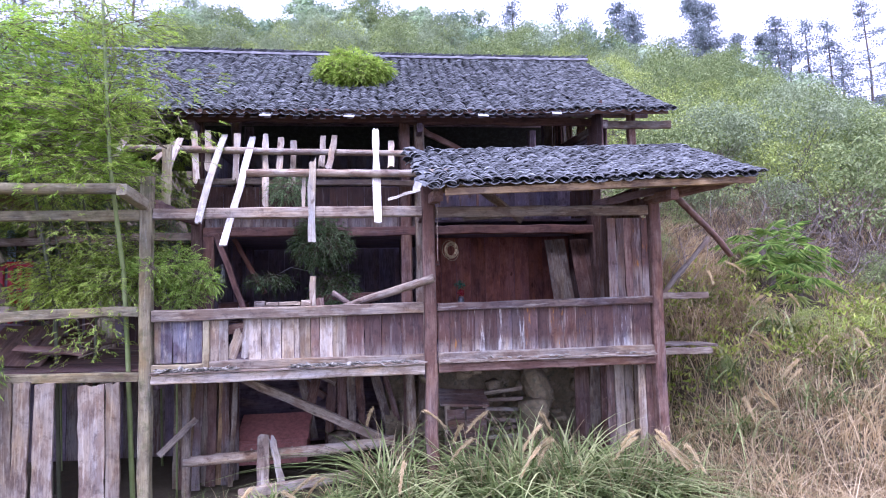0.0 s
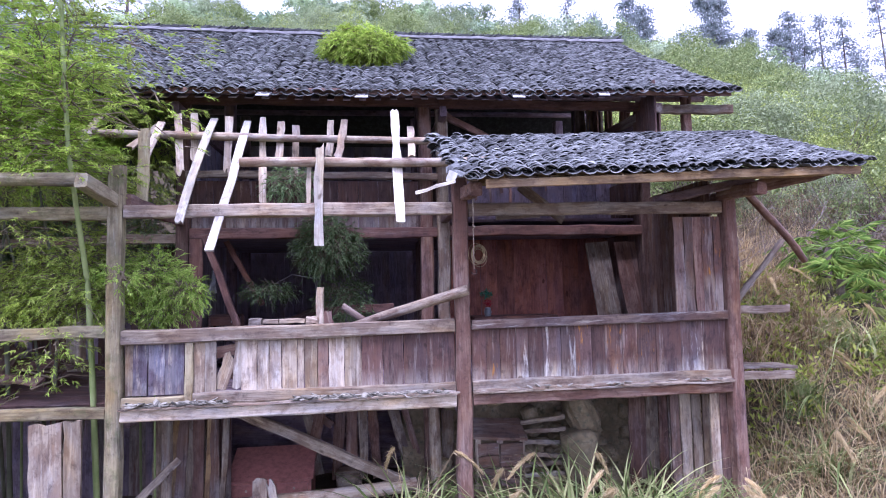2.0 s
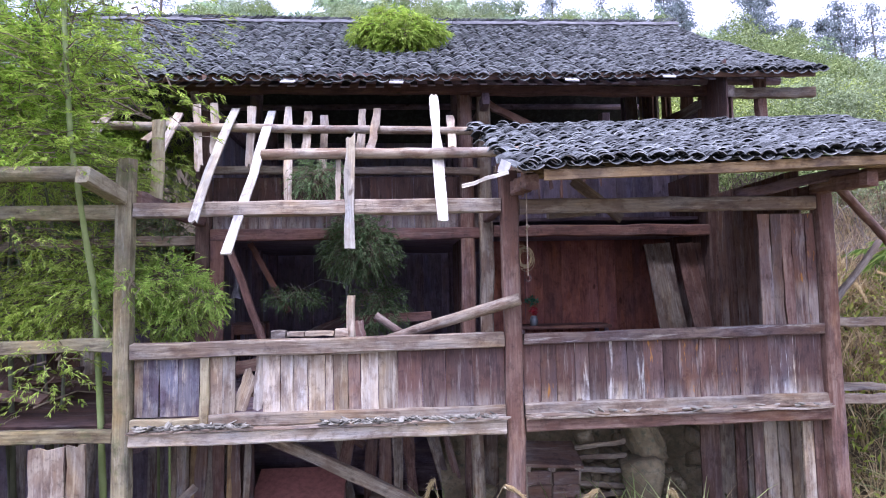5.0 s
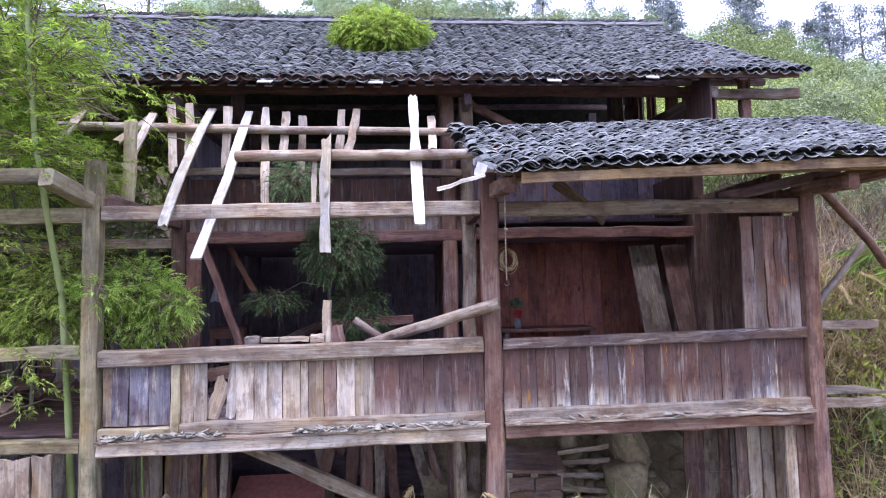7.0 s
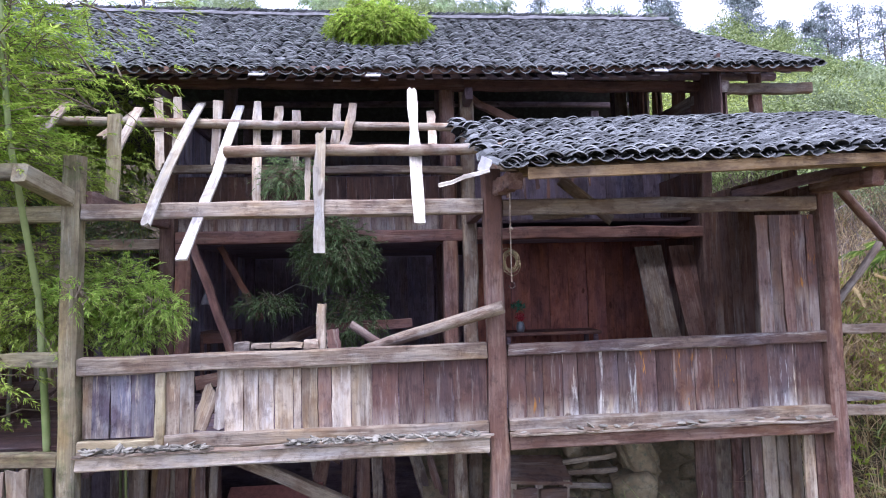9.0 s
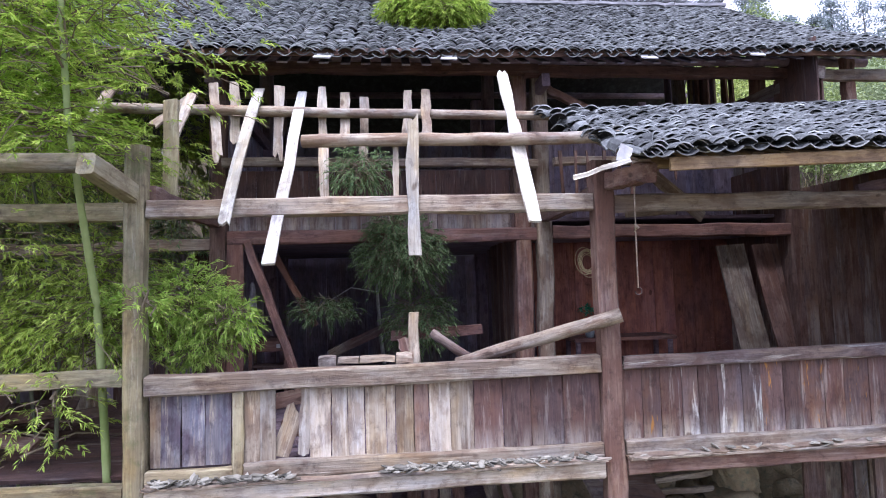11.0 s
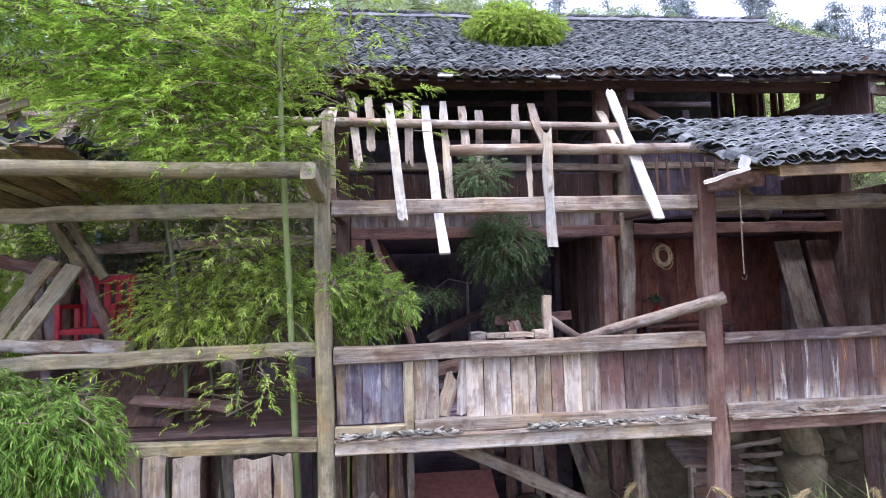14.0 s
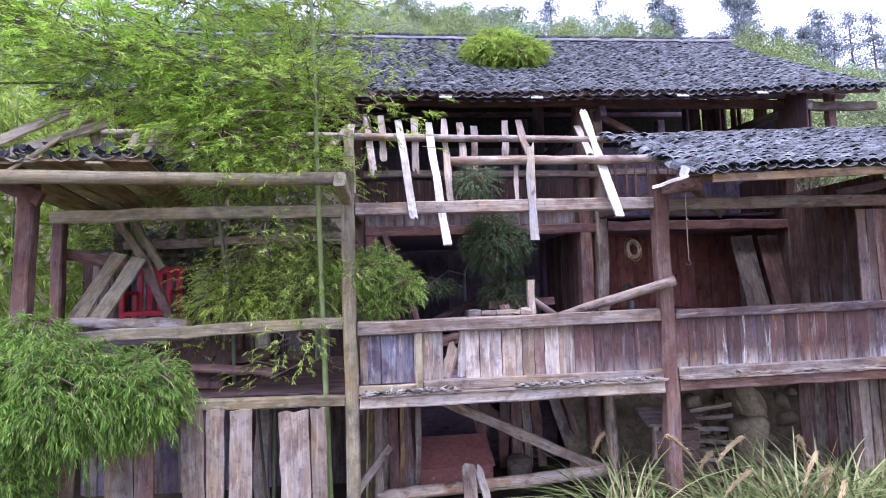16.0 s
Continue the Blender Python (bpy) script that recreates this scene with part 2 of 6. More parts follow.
W_MOSSY = wood("mossy_wood", (0.13, 0.112, 0.078), (0.25, 0.222, 0.152), (0.36, 0.33, 0.24), stain=(0.12, 0.095, 0.065), stain_amount=0.5, bleach=0.45, pale=(0.45, 0.42, 0.36), moss=0.75)
W_MOSSTAN = wood("pale_mossy_wood", (0.24, 0.205, 0.14), (0.38, 0.34, 0.25), (0.52, 0.475, 0.37), stain=(0.2, 0.15, 0.10), stain_amount=0.5, bleach=0.45, pale=(0.55, 0.52, 0.42), moss=0.35)
M_TILE = rough_surface("dark_clay_tile", [(0.3, (0.034, 0.037, 0.035)), (0.5, (0.064, 0.069, 0.066)), (0.72, (0.20, 0.213, 0.203))], 9, 30, 0.008, 0.9, second=(0.10, 0.11, 0.098), per_island=0.65)
M_TILE_PALE = rough_surface("pale_tile", [(0.3, (0.30, 0.30, 0.29)), (0.7, (0.55, 0.55, 0.53))], 12, 30, 0.006, 0.85)
M_TILE_WORN = rough_surface("worn_tile", [(0.35, (0.13, 0.14, 0.13)), (0.52, (0.30, 0.315, 0.295)), (0.72, (0.50, 0.52, 0.48))], 7, 30, 0.006, 0.9, per_island=0.6)
M_RIDGE = rough_surface("ridge_mortar", [(0.3, (0.16, 0.16, 0.16)), (0.7, (0.38, 0.38, 0.38))], 6, 22, 0.02)
M_EARTH = rough_surface("earth", [(0.3, (0.035, 0.028, 0.015)), (0.5, (0.072, 0.056, 0.029)), (0.72, (0.12, 0.098, 0.052))], 0.7, 9, 0.05, 0.95, second=(0.075, 0.055, 0.028))
M_STONE = rough_surface("rubble_stone", [(0.3, (0.17, 0.13, 0.07)), (0.55, (0.31, 0.25, 0.14)), (0.75, (0.46, 0.40, 0.26))], 4, 14, 0.03, 0.95, second=(0.15, 0.15, 0.09), per_island=0.2)
M_STONE_PALE = rough_surface("crumbled_debris", [(0.3, (0.12, 0.115, 0.085)), (0.7, (0.34, 0.325, 0.26))], 9, 40, 0.01, 0.95, per_island=0.6)
M_CHEST = plain("chest_paint", (0.40, 0.17, 0.13), 0.45)
M_CULM = rough_surface("bamboo_culm", [(0.3, (0.17, 0.24, 0.06)), (0.7, (0.33, 0.39, 0.15))], 3, 18, 0.002, 0.5)
# darker copy of the culm; the wing's shade is put into its colour
M_CULM_SHADED = rough_surface("shaded_bamboo_culm", [(0.3, (0.075, 0.085, 0.045)), (0.7, (0.17, 0.18, 0.10))], 3, 18, 0.002, 0.7)
M_CULM_GREY = plain("grey_bamboo_culm", (0.30, 0.32, 0.28), 0.5)
M_TWIG = plain("twig", (0.19, 0.15, 0.09), 0.8)
M_BARK = plain("bark", (0.16, 0.13, 0.10), 0.9)
M_DRYTWIG = plain("dry_twig", (0.235, 0.20, 0.165), 0.9)
L_BAMBOO = leaf_material("bamboo_leaf", (0.235, 0.42, 0.042), (0.41, 0.62, 0.068), (0.61, 0.775, 0.13), 0.5, 1.3, 0.62, 1.3)
# darker copy of the bamboo leaf; shade is put into its colour
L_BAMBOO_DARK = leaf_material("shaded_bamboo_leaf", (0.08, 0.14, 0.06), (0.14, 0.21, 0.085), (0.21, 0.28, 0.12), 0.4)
L_BAMBOO_MID = leaf_material("green_bamboo_leaf", (0.23, 0.35, 0.055), (0.39, 0.52, 0.085), (0.55, 0.65, 0.15), 0.5)
L_BAMBOO_FRESH = leaf_material("fresh_bamboo_leaf", (0.26, 0.44, 0.07), (0.43, 0.62, 0.11), (0.62, 0.75, 0.20), 0.55)
L_THICKET = leaf_material("thicket_leaf", (0.10, 0.215, 0.03), (0.20, 0.345, 0.05), (0.33, 0.465, 0.09), 0.45)
L_BAMBOO_DRY = leaf_material("yellowing_bamboo_leaf", (0.27, 0.40, 0.05), (0.46, 0.60, 0.085), (0.64, 0.73, 0.16), 0.55)
L_WEED = leaf_material("bank_weed_leaf", (0.17, 0.24, 0.032), (0.32, 0.40, 0.06), (0.50, 0.55, 0.13), 0.4, 0.9, 0.55, 1.35)
L_BAMBOO_OLIVE = leaf_material("olive_bamboo_leaf", (0.21, 0.335, 0.04), (0.36, 0.505, 0.066), (0.55, 0.66, 0.125), 0.5, 1.3, 0.6, 1.3)
L_LITTER = leaf_material("dead_brown_blade", (0.16, 0.115, 0.085), (0.29, 0.22, 0.165), (0.45, 0.36, 0.27), 0.35, 0.8, 0.6, 1.35)
L_HILL = leaf_material("hill_leaf", (0.13, 0.185, 0.06), (0.23, 0.295, 0.10), (0.35, 0.41, 0.17), 0.35)
L_HILL_YELLOW = leaf_material("yellow_green_leaf", (0.24, 0.31, 0.07), (0.37, 0.45, 0.11), (0.50, 0.56, 0.19), 0.35)
L_HILL_GREY = leaf_material("grey_green_leaf", (0.16, 0.21, 0.10), (0.26, 0.32, 0.155), (0.37, 0.43, 0.24), 0.35)
# far woods: distance haze is put into these lighter, greyer leaf colours
L_FAR_A = leaf_material("far_hazed_leaf", (0.28, 0.37, 0.19), (0.33, 0.43, 0.23), (0.39, 0.48, 0.27), 0.35, 0.22, 0.55, 1.35)
L_FAR_B = leaf_material("far_hazed_pale_leaf", (0.33, 0.41, 0.25), (0.39, 0.47, 0.29), (0.45, 0.53, 0.34), 0.35, 0.22, 0.55, 1.35)
L_FAR_C = leaf_material("far_hazed_dark_leaf", (0.23, 0.32, 0.20), (0.28, 0.37, 0.23), (0.33, 0.42, 0.26), 0.35, 0.22, 0.55, 1.35)
# skyline trees: mist is painted in as a pale grey-blue leaf colour
L_PINE = leaf_material("haze_tinted_tree_leaf", (0.20, 0.25, 0.24), (0.30, 0.35, 0.33), (0.42, 0.46, 0.45), 0.35)
L_PALM = leaf_material("fan_palm_leaf", (0.08, 0.165, 0.03), (0.20, 0.335, 0.06), (0.42, 0.53, 0.13), 0.4, 2.4, 0.5, 1.5)
L_GRASS = leaf_material("green_grass_blade", (0.075, 0.115, 0.03), (0.18, 0.235, 0.07), (0.43, 0.46, 0.20), 0.35)
L_STRAW = leaf_material("dry_grass_blade", (0.24, 0.17, 0.078), (0.43, 0.335, 0.17), (0.64, 0.54, 0.32), 0.4, 0.8, 0.65, 1.35)
L_PLUME = leaf_material("grass_plume", (0.46, 0.36, 0.17), (0.60, 0.49, 0.26), (0.72, 0.62, 0.38), 0.4)

# ---- building helpers ----
rng = np.random.default_rng(7)


def thing(name, at=(0, 0, 0), label="", category="", group="", kind=""):
    e = new(name)
    e.location = at
    return tagged(e, label, category, group, kind)


def attach(ob, parent, world_matrix):
    """Puts ob at a place in the world, under a parent made of an Empty or of another part."""
    if parent is not None:
        up, o = Matrix.Identity(4), parent
        chain = []
        while o is not None:
            chain.append(o)
            o = o.parent
        for o in reversed(chain):
            up = up @ o.matrix_parent_inverse @ o.matrix_basis if o.parent else o.matrix_basis.copy()
        ob.parent = parent
        ob.matrix_parent_inverse = up.inverted()
    ob.matrix_basis = world_matrix
    return ob


def mesh_of(name, verts, faces, material, smooth=False):
    me = bpy.data.meshes.new(name)
    me.from_pydata([tuple(v) for v in verts] if not isinstance(verts, np.ndarray) else verts.tolist(), [], faces if isinstance(faces, list) else faces.tolist())
    me.materials.append(material)
    if smooth:
        me.polygons.foreach_set("use_smooth", np.ones(len(me.polygons), dtype=bool))
    me.update()
    return me


def part(name, verts, faces, material, parent, label="", world_matrix=None, smooth=False, category="", kind="", group=""):
    ob = new(name, mesh_of(name, verts, faces, material, smooth))
    attach(ob, parent, world_matrix or Matrix.Identity(4))
    return tagged(ob, label, category, group, kind)


def along(p0, p1, face=(0, -1, 0)):
    """The pose whose x runs from p0 to p1 and whose z looks towards face."""
    p0, p1 = Vector(p0), Vector(p1)
    x = (p1 - p0).normalized()
    z = Vector(face) - x * x.dot(Vector(face))
    if z.length < 1e-3:
        z = Vector((1, 0, 0)) - x * x.x
    z.normalize()
    y = z.cross(x)
    m = Matrix((x, y, z)).transposed().to_4x4()
    m.translation = (p0 + p1) / 2
    return m, (p1 - p0).length


def board(name, p0, p1, w, t, material, parent, face=(0, -1, 0), broken=(0.0, 0.0), bow=0.0, taper=1.0, rough=0.006, label="", n=6, cols=4):
    m, length = along(p0, p1, face)
    verts, faces = [], []
    ends = rng.uniform(-1, 1, (2, cols + 1))
    edge = rng.normal(0, rough, (n + 1, 2))
    for i in range(n + 1):
        s = i / n
        for j in range(cols + 1):
            q = j / cols
            x = (s - 0.5) * length
            if i == 0:
                x += broken[0] * ends[0, j]
            if i == n:
                x += broken[1] * ends[1, j]
            half = w * (1 + (taper - 1) * s) / 2
            y = (q - 0.5) * 2 * half + (edge[i, 0] if j == 0 else edge[i, 1] if j == cols else 0)
            z = bow * (4 * s * (1 - s))
            verts += [(x, y, z + t / 2), (x, y, z - t / 2)]
    k = 2 * (cols + 1)
    for i in range(n):
        for j in range(cols):
            a = i * k + 2 * j
            faces += [(a, a + k, a + k + 2, a + 2), (a + 1, a + 3, a + k + 3, a + k + 1)]
        a, b = i * k, i * k + 2 * cols
        faces += [(a, a + 1, a + k + 1, a + k), (b, b + k, b + k + 1, b + 1)]
    for j in range(cols):
        a, b = 2 * j, n * k + 2 * j
        faces += [(a, a + 2, a + 3, a + 1), (b, b + 1, b + 3, b + 2)]
    return part(name, verts, faces, material, parent, label, m)


def beam(name, p0, p1, w, t, material, parent, face=(0, -1, 0), label="", n=10, wander=0.006, bow=0.0, taper=1.0):
    """A squared timber with worn edges: w across, t towards face."""
    m, length = along(p0, p1, face)
    c = min(w, t) * 0.13
    ring = [(w / 2 - c, t / 2), (w / 2, t / 2 - c), (w / 2, -t / 2 + c), (w / 2 - c, -t / 2), (-w / 2 + c, -t / 2), (-w / 2, -t / 2 + c), (-w / 2, t / 2 - c), (-w / 2 + c, t / 2)]
    verts, faces = [], []
    for i in range(n + 1):
        s = i / n
        dy, dz = rng.normal(0, wander, 2)
        g = 1 + (taper - 1) * s
        for y, z in ring:
            verts.append(((s - 0.5) * length + rng.normal(0, 0.004) * (i in (0, n)), y * g + dy + rng.normal(0, 0.003), z * g + dz + rng.normal(0, 0.003) + bow * 4 * s * (1 - s)))
    for i in range(n):
        for j in range(8):
            a, b = i * 8 + j, i * 8 + (j + 1) % 8
            faces.append((a, b, b + 8, a + 8))
    faces += [tuple(range(7, -1, -1)), tuple(range(n * 8, n * 8 + 8))]
    return part(name, verts, faces, material, parent, label, m)


def tube(points, radii, sides=8):
    """Verts and faces of a tube through points."""
    pts = [Vector(p) for p in points]
    verts, faces = [], []
    for i, p in enumerate(pts):
        d = (pts[min(i + 1, len(pts) - 1)] - pts[max(i - 1, 0)]).normalized()
        a = d.orthogonal().normalized() if abs(d.z) > 0.95 else d.cross(Vector((0, 0, 1))).normalized()
        b = d.cross(a)
        for k in range(sides):
            q = 2 * math.pi * k / sides
            verts.append(tuple(p + (a * math.cos(q) + b * math.sin(q)) * radii[i]))
    for i in range(len(pts) - 1):
        for k in range(sides):
            a, b = i * sides + k, i * sides + (k + 1) % sides
            faces.append((a, b, b + sides, a + sides))
    faces += [tuple(range(sides - 1, -1, -1)), tuple(range((len(pts) - 1) * sides, len(pts) * sides))]
    return verts, faces


def joined(pieces):
    verts, faces = [], []
    for v, f in pieces:
        k = len(verts)
        verts += list(v)
        faces += [tuple(i + k for i in q) for q in f]
    return verts, faces


def log(name, p0, p1, r0, r1, material, parent, label="", n=12, wander=0.012):
    m, length = along(p0, p1)
    pts, rad, ph = [], [], rng.uniform(0, 6)
    for i in range(n + 1):
        s = i / n
        pts.append(((s - 0.5) * length, wander * math.sin(s * 5 + ph) + rng.normal(0, 0.002), wander * math.sin(s * 7 + 2 * ph) + rng.normal(0, 0.002)))
        rad.append((r0 + (r1 - r0) * s) * (1 + rng.normal(0, 0.03)))
    v, f = tube(pts, rad, 10)
    return part(name, v, f, material, parent, label, m, smooth=True)


def leaves(points, ways, length, width, fold=0.25, spread=0.3, hang=0.12, normals=None):
    """Verts and faces of many slim leaves; each starts at a point and runs its way."""
    points, ways = np.asarray(points, float), np.asarray(ways, float)
    n = len(points)
    ways = ways + rng.normal(0, spread, (n, 3))
    ways /= np.linalg.norm(ways, axis=1)[:, None] + 1e-9
    side = np.cross(ways, rng.normal(0, 0.5, (n, 3)) + (0, 0, 1)) if normals is None else np.cross(ways, normals)
    side /= np.linalg.norm(side, axis=1)[:, None] + 1e-9
    up = np.cross(side, ways)
    ln = length * rng.uniform(0.6, 1.25, (n, 1))
    wd = width * rng.uniform(0.7, 1.2, (n, 1))
    mid = points + ways * ln * 0.4 - up * ln * 0.03
    v = np.stack([points, mid + side * wd / 2 + up * wd * fold, points + ways * ln - np.array([0, 0, hang]) * ln, mid - side * wd / 2 + up * wd * fold], 1).reshape(-1, 3)
    i = np.arange(n)[:, None] * 4
    f = np.concatenate([i + (0, 1, 2), i + (0, 2, 3)])
    return v, f


def blob(n, centre, size, power=0.6):
    """Points in a lumpy ellipsoid, denser towards its outside."""
    d = rng.normal(0, 1, (n, 3))
    d /= np.linalg.norm(d, axis=1)[:, None]
    r = rng.uniform(0, 1, (n, 1)) ** (power / 1.6)
    return np.asarray(centre) + d * r * np.asarray(size)


def blades(bases, heights, width, lean, segs=4, curl=1.0):
    """Curved grass blades from bases."""
    bases = np.asarray(bases, float)
    n = len(bases)
    ang = rng.uniform(0, 2 * math.pi, n)
    out = np.stack([np.cos(ang), np.sin(ang), np.zeros(n)], 1)
    side = np.stack([-np.sin(ang), np.cos(ang), np.zeros(n)], 1)
    ln = lean * rng.uniform(0.3, 1.4, (n, 1))
    h = np.asarray(heights, float).reshape(-1, 1) * np.ones((n, 1))
    rows = []
    for k in range(segs + 1):
        s = k / segs
        c = bases + out * (ln * h * s**1.8) + np.array([0, 0, 1.0]) * h * (s - curl * 0.38 * ln * s**2.6)
        wv = width * (1 - s) ** 0.7 + 0.001
        rows += [c + side * wv / 2, c - side * wv / 2]
    v = np.stack(rows, 1).reshape(-1, 3)
    k = 2 * (segs + 1)
    i = np.arange(n)[:, None] * k
    f = np.concatenate([i + (2 * s, 2 * s + 1, 2 * s + 3, 2 * s + 2) for s in range(segs)])
    return v, f


# ---- ground ----


# the crest falls away to both sides, its slopes shaped to fit the camera's view
CREST_AT = (-0.7, -0.5, -0.35, 0.05, 0.26, 0.38, 0.49, 0.61, 0.73, 0.85, 0.95, 1.06, 1.4)
CREST_SLOPE = (0.43, 0.50, 0.57, 0.61, 0.56, 0.55, 0.545, 0.52, 0.475, 0.405, 0.355, 0.32, 0.25)


def hill(x, y):
    """Height of the ground."""
    x, y = np.asarray(x, float), np.asarray(y, float)
    yard = 0.35 + 0.02 * np.sin(1.7 * x + y) + 0.05 * np.sin(0.6 * x - 0.9 * y) - 0.10 * np.clip(-y - 2, 0, 40)
    side = np.clip((x - 6.3) / 2.5, 0, 1)
    left = np.clip((-4.5 - x) / 3.0, 0, 1)
    back = np.clip((y - 8.6) / 1.2, 0, 1)
    bank = np.clip(y + 1.2, 0, None) * 0.62
    spread = np.clip((x - 3) / np.maximum(y + 8, 4), -0.8, 1.5)
    slope = np.interp(spread, CREST_AT, CREST_SLOPE)
    bank = np.minimum(bank, 5.2 + slope * np.clip(y - 7, 0, 29) - 0.12 * np.clip(y - 36, 0, 60) + 0.3 * np.sin(x * 0.21) * np.clip((y - 20) / 12, 0, 1))
    lift = np.maximum(np.maximum(side, left * 0.7), back)
    under = np.clip((y - 0.8) / 3, 0, 1) * 0.25
    lumps = 0.25 * np.sin(0.9 * x + 0.4 * y) * np.sin(0.7 * y - 0.3 * x) * np.clip(bank, 0, 1)
    return yard + lift * (bank + lumps) + under


def grid_axis(lo, hi, centre, fine, n):
    s = np.linspace(-1, 1, n)
    return np.where(s < 0, centre - (centre - lo) * np.abs(s) ** 2.2, centre + (hi - centre) * np.abs(s) ** 2.2) + fine * s


gx, gy = grid_axis(-400, 400, 3, 6, 161), grid_axis(-300, 500, 2, 6, 161)
GX, GY = np.meshgrid(gx, gy)
GZ = hill(GX, GY)
gv = np.stack([GX, GY, GZ], 2).reshape(-1, 3)
gi = (np.arange(160)[:, None] * 161 + np.arange(160)[None]).reshape(-1, 1)
ground = part("ground", gv, np.concatenate([gi + (0, 1, 162, 161)]), M_EARTH, None, "earthy hillside with dry grass and undergrowth", kind="structure", smooth=True)

# ---- the stilt house ----
house = thing("stilt_house", (3.6, 3.0, 0.3), "decaying two-storey timber stilt house with a dark tiled roof", "house")
XL, XM, XR = -0.01, 3.82, 7.255
Z_BEAM = 4.465


RIDGE_POST = 4.75


def post(x, y, z0, z1, w=0.19, material=W_POST, label="", lean=0.0):
    return beam("post", (x + lean, y, z0), (x, y, z1), w, w, material, house, label=label, n=12)


post(XL, 0, 0.2, 5.0, 0.15, W_MOSSY)
post(XM, 0, 0.2, 4.86, 0.175)
post(XR, 0, 0.4, 4.72, 0.165)
for x in (0.05, 3.88, 7.2):
    post(x, 2.0, 0.3, 6.4, 0.18, W_LOG if x == 3.88 else W_POST)
post(3.62, 2.02, 0.3, 6.4, 0.19, W_POST)
for x in (0.05, 3.8, 7.2):
    post(x, RIDGE_POST, 0.4, 8.4, 0.2, W_INNER)
    post(x, 6.0, 0.4, 7.4, 0.2, W_INNER)

# front beams, rails and sills
for a, b, hr, mat in ((XL + 0.09, XM - 0.1, 0.155, W_GREY), (XM + 0.1, XR - 0.09, 0.11, W_RAIL)):
    beam("tie_beam", (a, 0, Z_BEAM + 0.02), (b, 0, Z_BEAM + 0.04), 0.15, 0.11, W_GREY, house, wander=0.003)
    beam("handrail", (a, -0.02, 3.19 - hr / 2 - 0.01), (b, -0.02, 3.20 - hr / 2), hr, 0.10, mat, house, label="weathered handrail", wander=0.003)
    if a < 1:
        beam("bottom_rail", (a, -0.015, 2.405), (0.73, -0.015, 2.40), 0.10, 0.085, W_MOSSTAN, house, wander=0.003, n=4)
    beam("bottom_rail", (0.81 if a < 1 else a, -0.015, 2.42), (b, -0.015, 2.415), 0.115, 0.09, W_GREY, house, wander=0.003)
    beam("sill_beam", (a, 0, 2.265), (b, 0, 2.262), 0.135, 0.16, W_SILVER if a < 1 else W_POST, house, wander=0.003)
    beam("ledge_board", (a, -0.085, 2.348), (b, -0.085, 2.345), 0.10, 0.02, W_GREY, house, face=(0, 0, 1), wander=0.003)

# board infill of the balustrade, bay by bay
cuts = [0.0, 0.025, 0.067, 0.116, 0.171, 0.196, 0.231, 0.265, 0.337, 0.384, 0.42, 0.458, 0.505, 0.525, 0.566, 0.6, 0.649, 0.703, 0.77, 0.835, 0.912, 1.0]
kinds = [W_GREY, W_BLUE, W_BLUE, W_BLUE, W_SILVER, W_GREY, W_GREY, None, W_SILVER, W_SILVER, W_SILVER, W_SILVER, W_SILVER, W_GREY, W_BROWN, W_SILVER, W_GREY, W_DARK, W_DARK, W_DARK, W_DARK]
span = (XL + 0.1, XM - 0.1)
for a, b, mat in zip(cuts, cuts[1:], kinds):
    x0, x1 = span[0] + a * (span[1] - span[0]), span[0] + b * (span[1] - span[0])
    if mat:
        board("infill_board", ((x0 + x1) / 2 + rng.normal(0, 0.004), 0.01 + rng.uniform(-0.012, 0.012), 2.47), ((x0 + x1) / 2, 0.01 + rng.uniform(-0.012, 0.012), 3.06), x1 - x0 - 0.006, 0.022, mat, house, rough=0.002)
board("infill_board", (1.08, 0.03, 2.5), (1.20, 0.05, 2.86), 0.14, 0.022, W_GREY, house, broken=(0.01, 0.05), label="broken leaning board")
beam("frame_post", (0.765, -0.012, 2.362), (0.768, -0.012, 3.05), 0.085, 0.07, W_MOSSTAN, house, n=5, wander=0.002)
beam("shelf_plank", (0.95, 0.35, 2.86), (1.5, 0.38, 2.95), 0.13, 0.03, W_POST, house, n=4)
beam("shelf_plank", (1.0, 0.5, 2.62), (1.5, 0.42, 2.55), 0.12, 0.03, W_POST, house, n=4)
board("infill_board", (1.26, 0.02, 2.5), (1.30, 0.03, 3.09), 0.10, 0.022, W_GREY, house, broken=(0.01, 0.05))
span = (XM + 0.1, XR - 0.1)
widths = [0.12, 0.11, 0.13, 0.10, 0.12, 0.15, 0.12, 0.14, 0.11, 0.15, 0.13, 0.16, 0.22, 0.2, 0.2]
x = span[0]
for k, wd in enumerate(np.array(widths) / sum(widths) * (span[1] - span[0])):
    mat = [W_DARK, W_ORANGE, W_DARK, W_STREAK, W_DARK, W_STREAK, W_STREAK, W_ORANGE, W_DARK, W_ORANGE, W_DARK, W_ORANGE, W_DARK, W_STREAK, W_DARK][k]
    board("infill_board", (x + wd / 2, 0.01, 2.46), (x + wd / 2, 0.01, 3.09), wd - 0.005, 0.022, mat, house, rough=0.0015)
    x += wd
# tall panel beside the last post
x = 6.52
for wd, mat in ((0.145, W_BROWN), (0.115, W_BROWN), (0.12, W_POST), (0.15, W_ORANGE), (0.11, W_ORANGE)):
    board("panel_board", (x + wd / 2, 0.01, 3.2), (x + wd / 2, 0.01, 4.385), wd - 0.005, 0.024, mat, house)
    x += wd

# purlins of the lost lower roof and its rafter boards
log("purlin", (-3.6, 1.14, 5.70), (4.6, 1.14, 5.62), 0.058, 0.05, W_LOG, house, "peeled round purlin with rafter stubs", n=24)
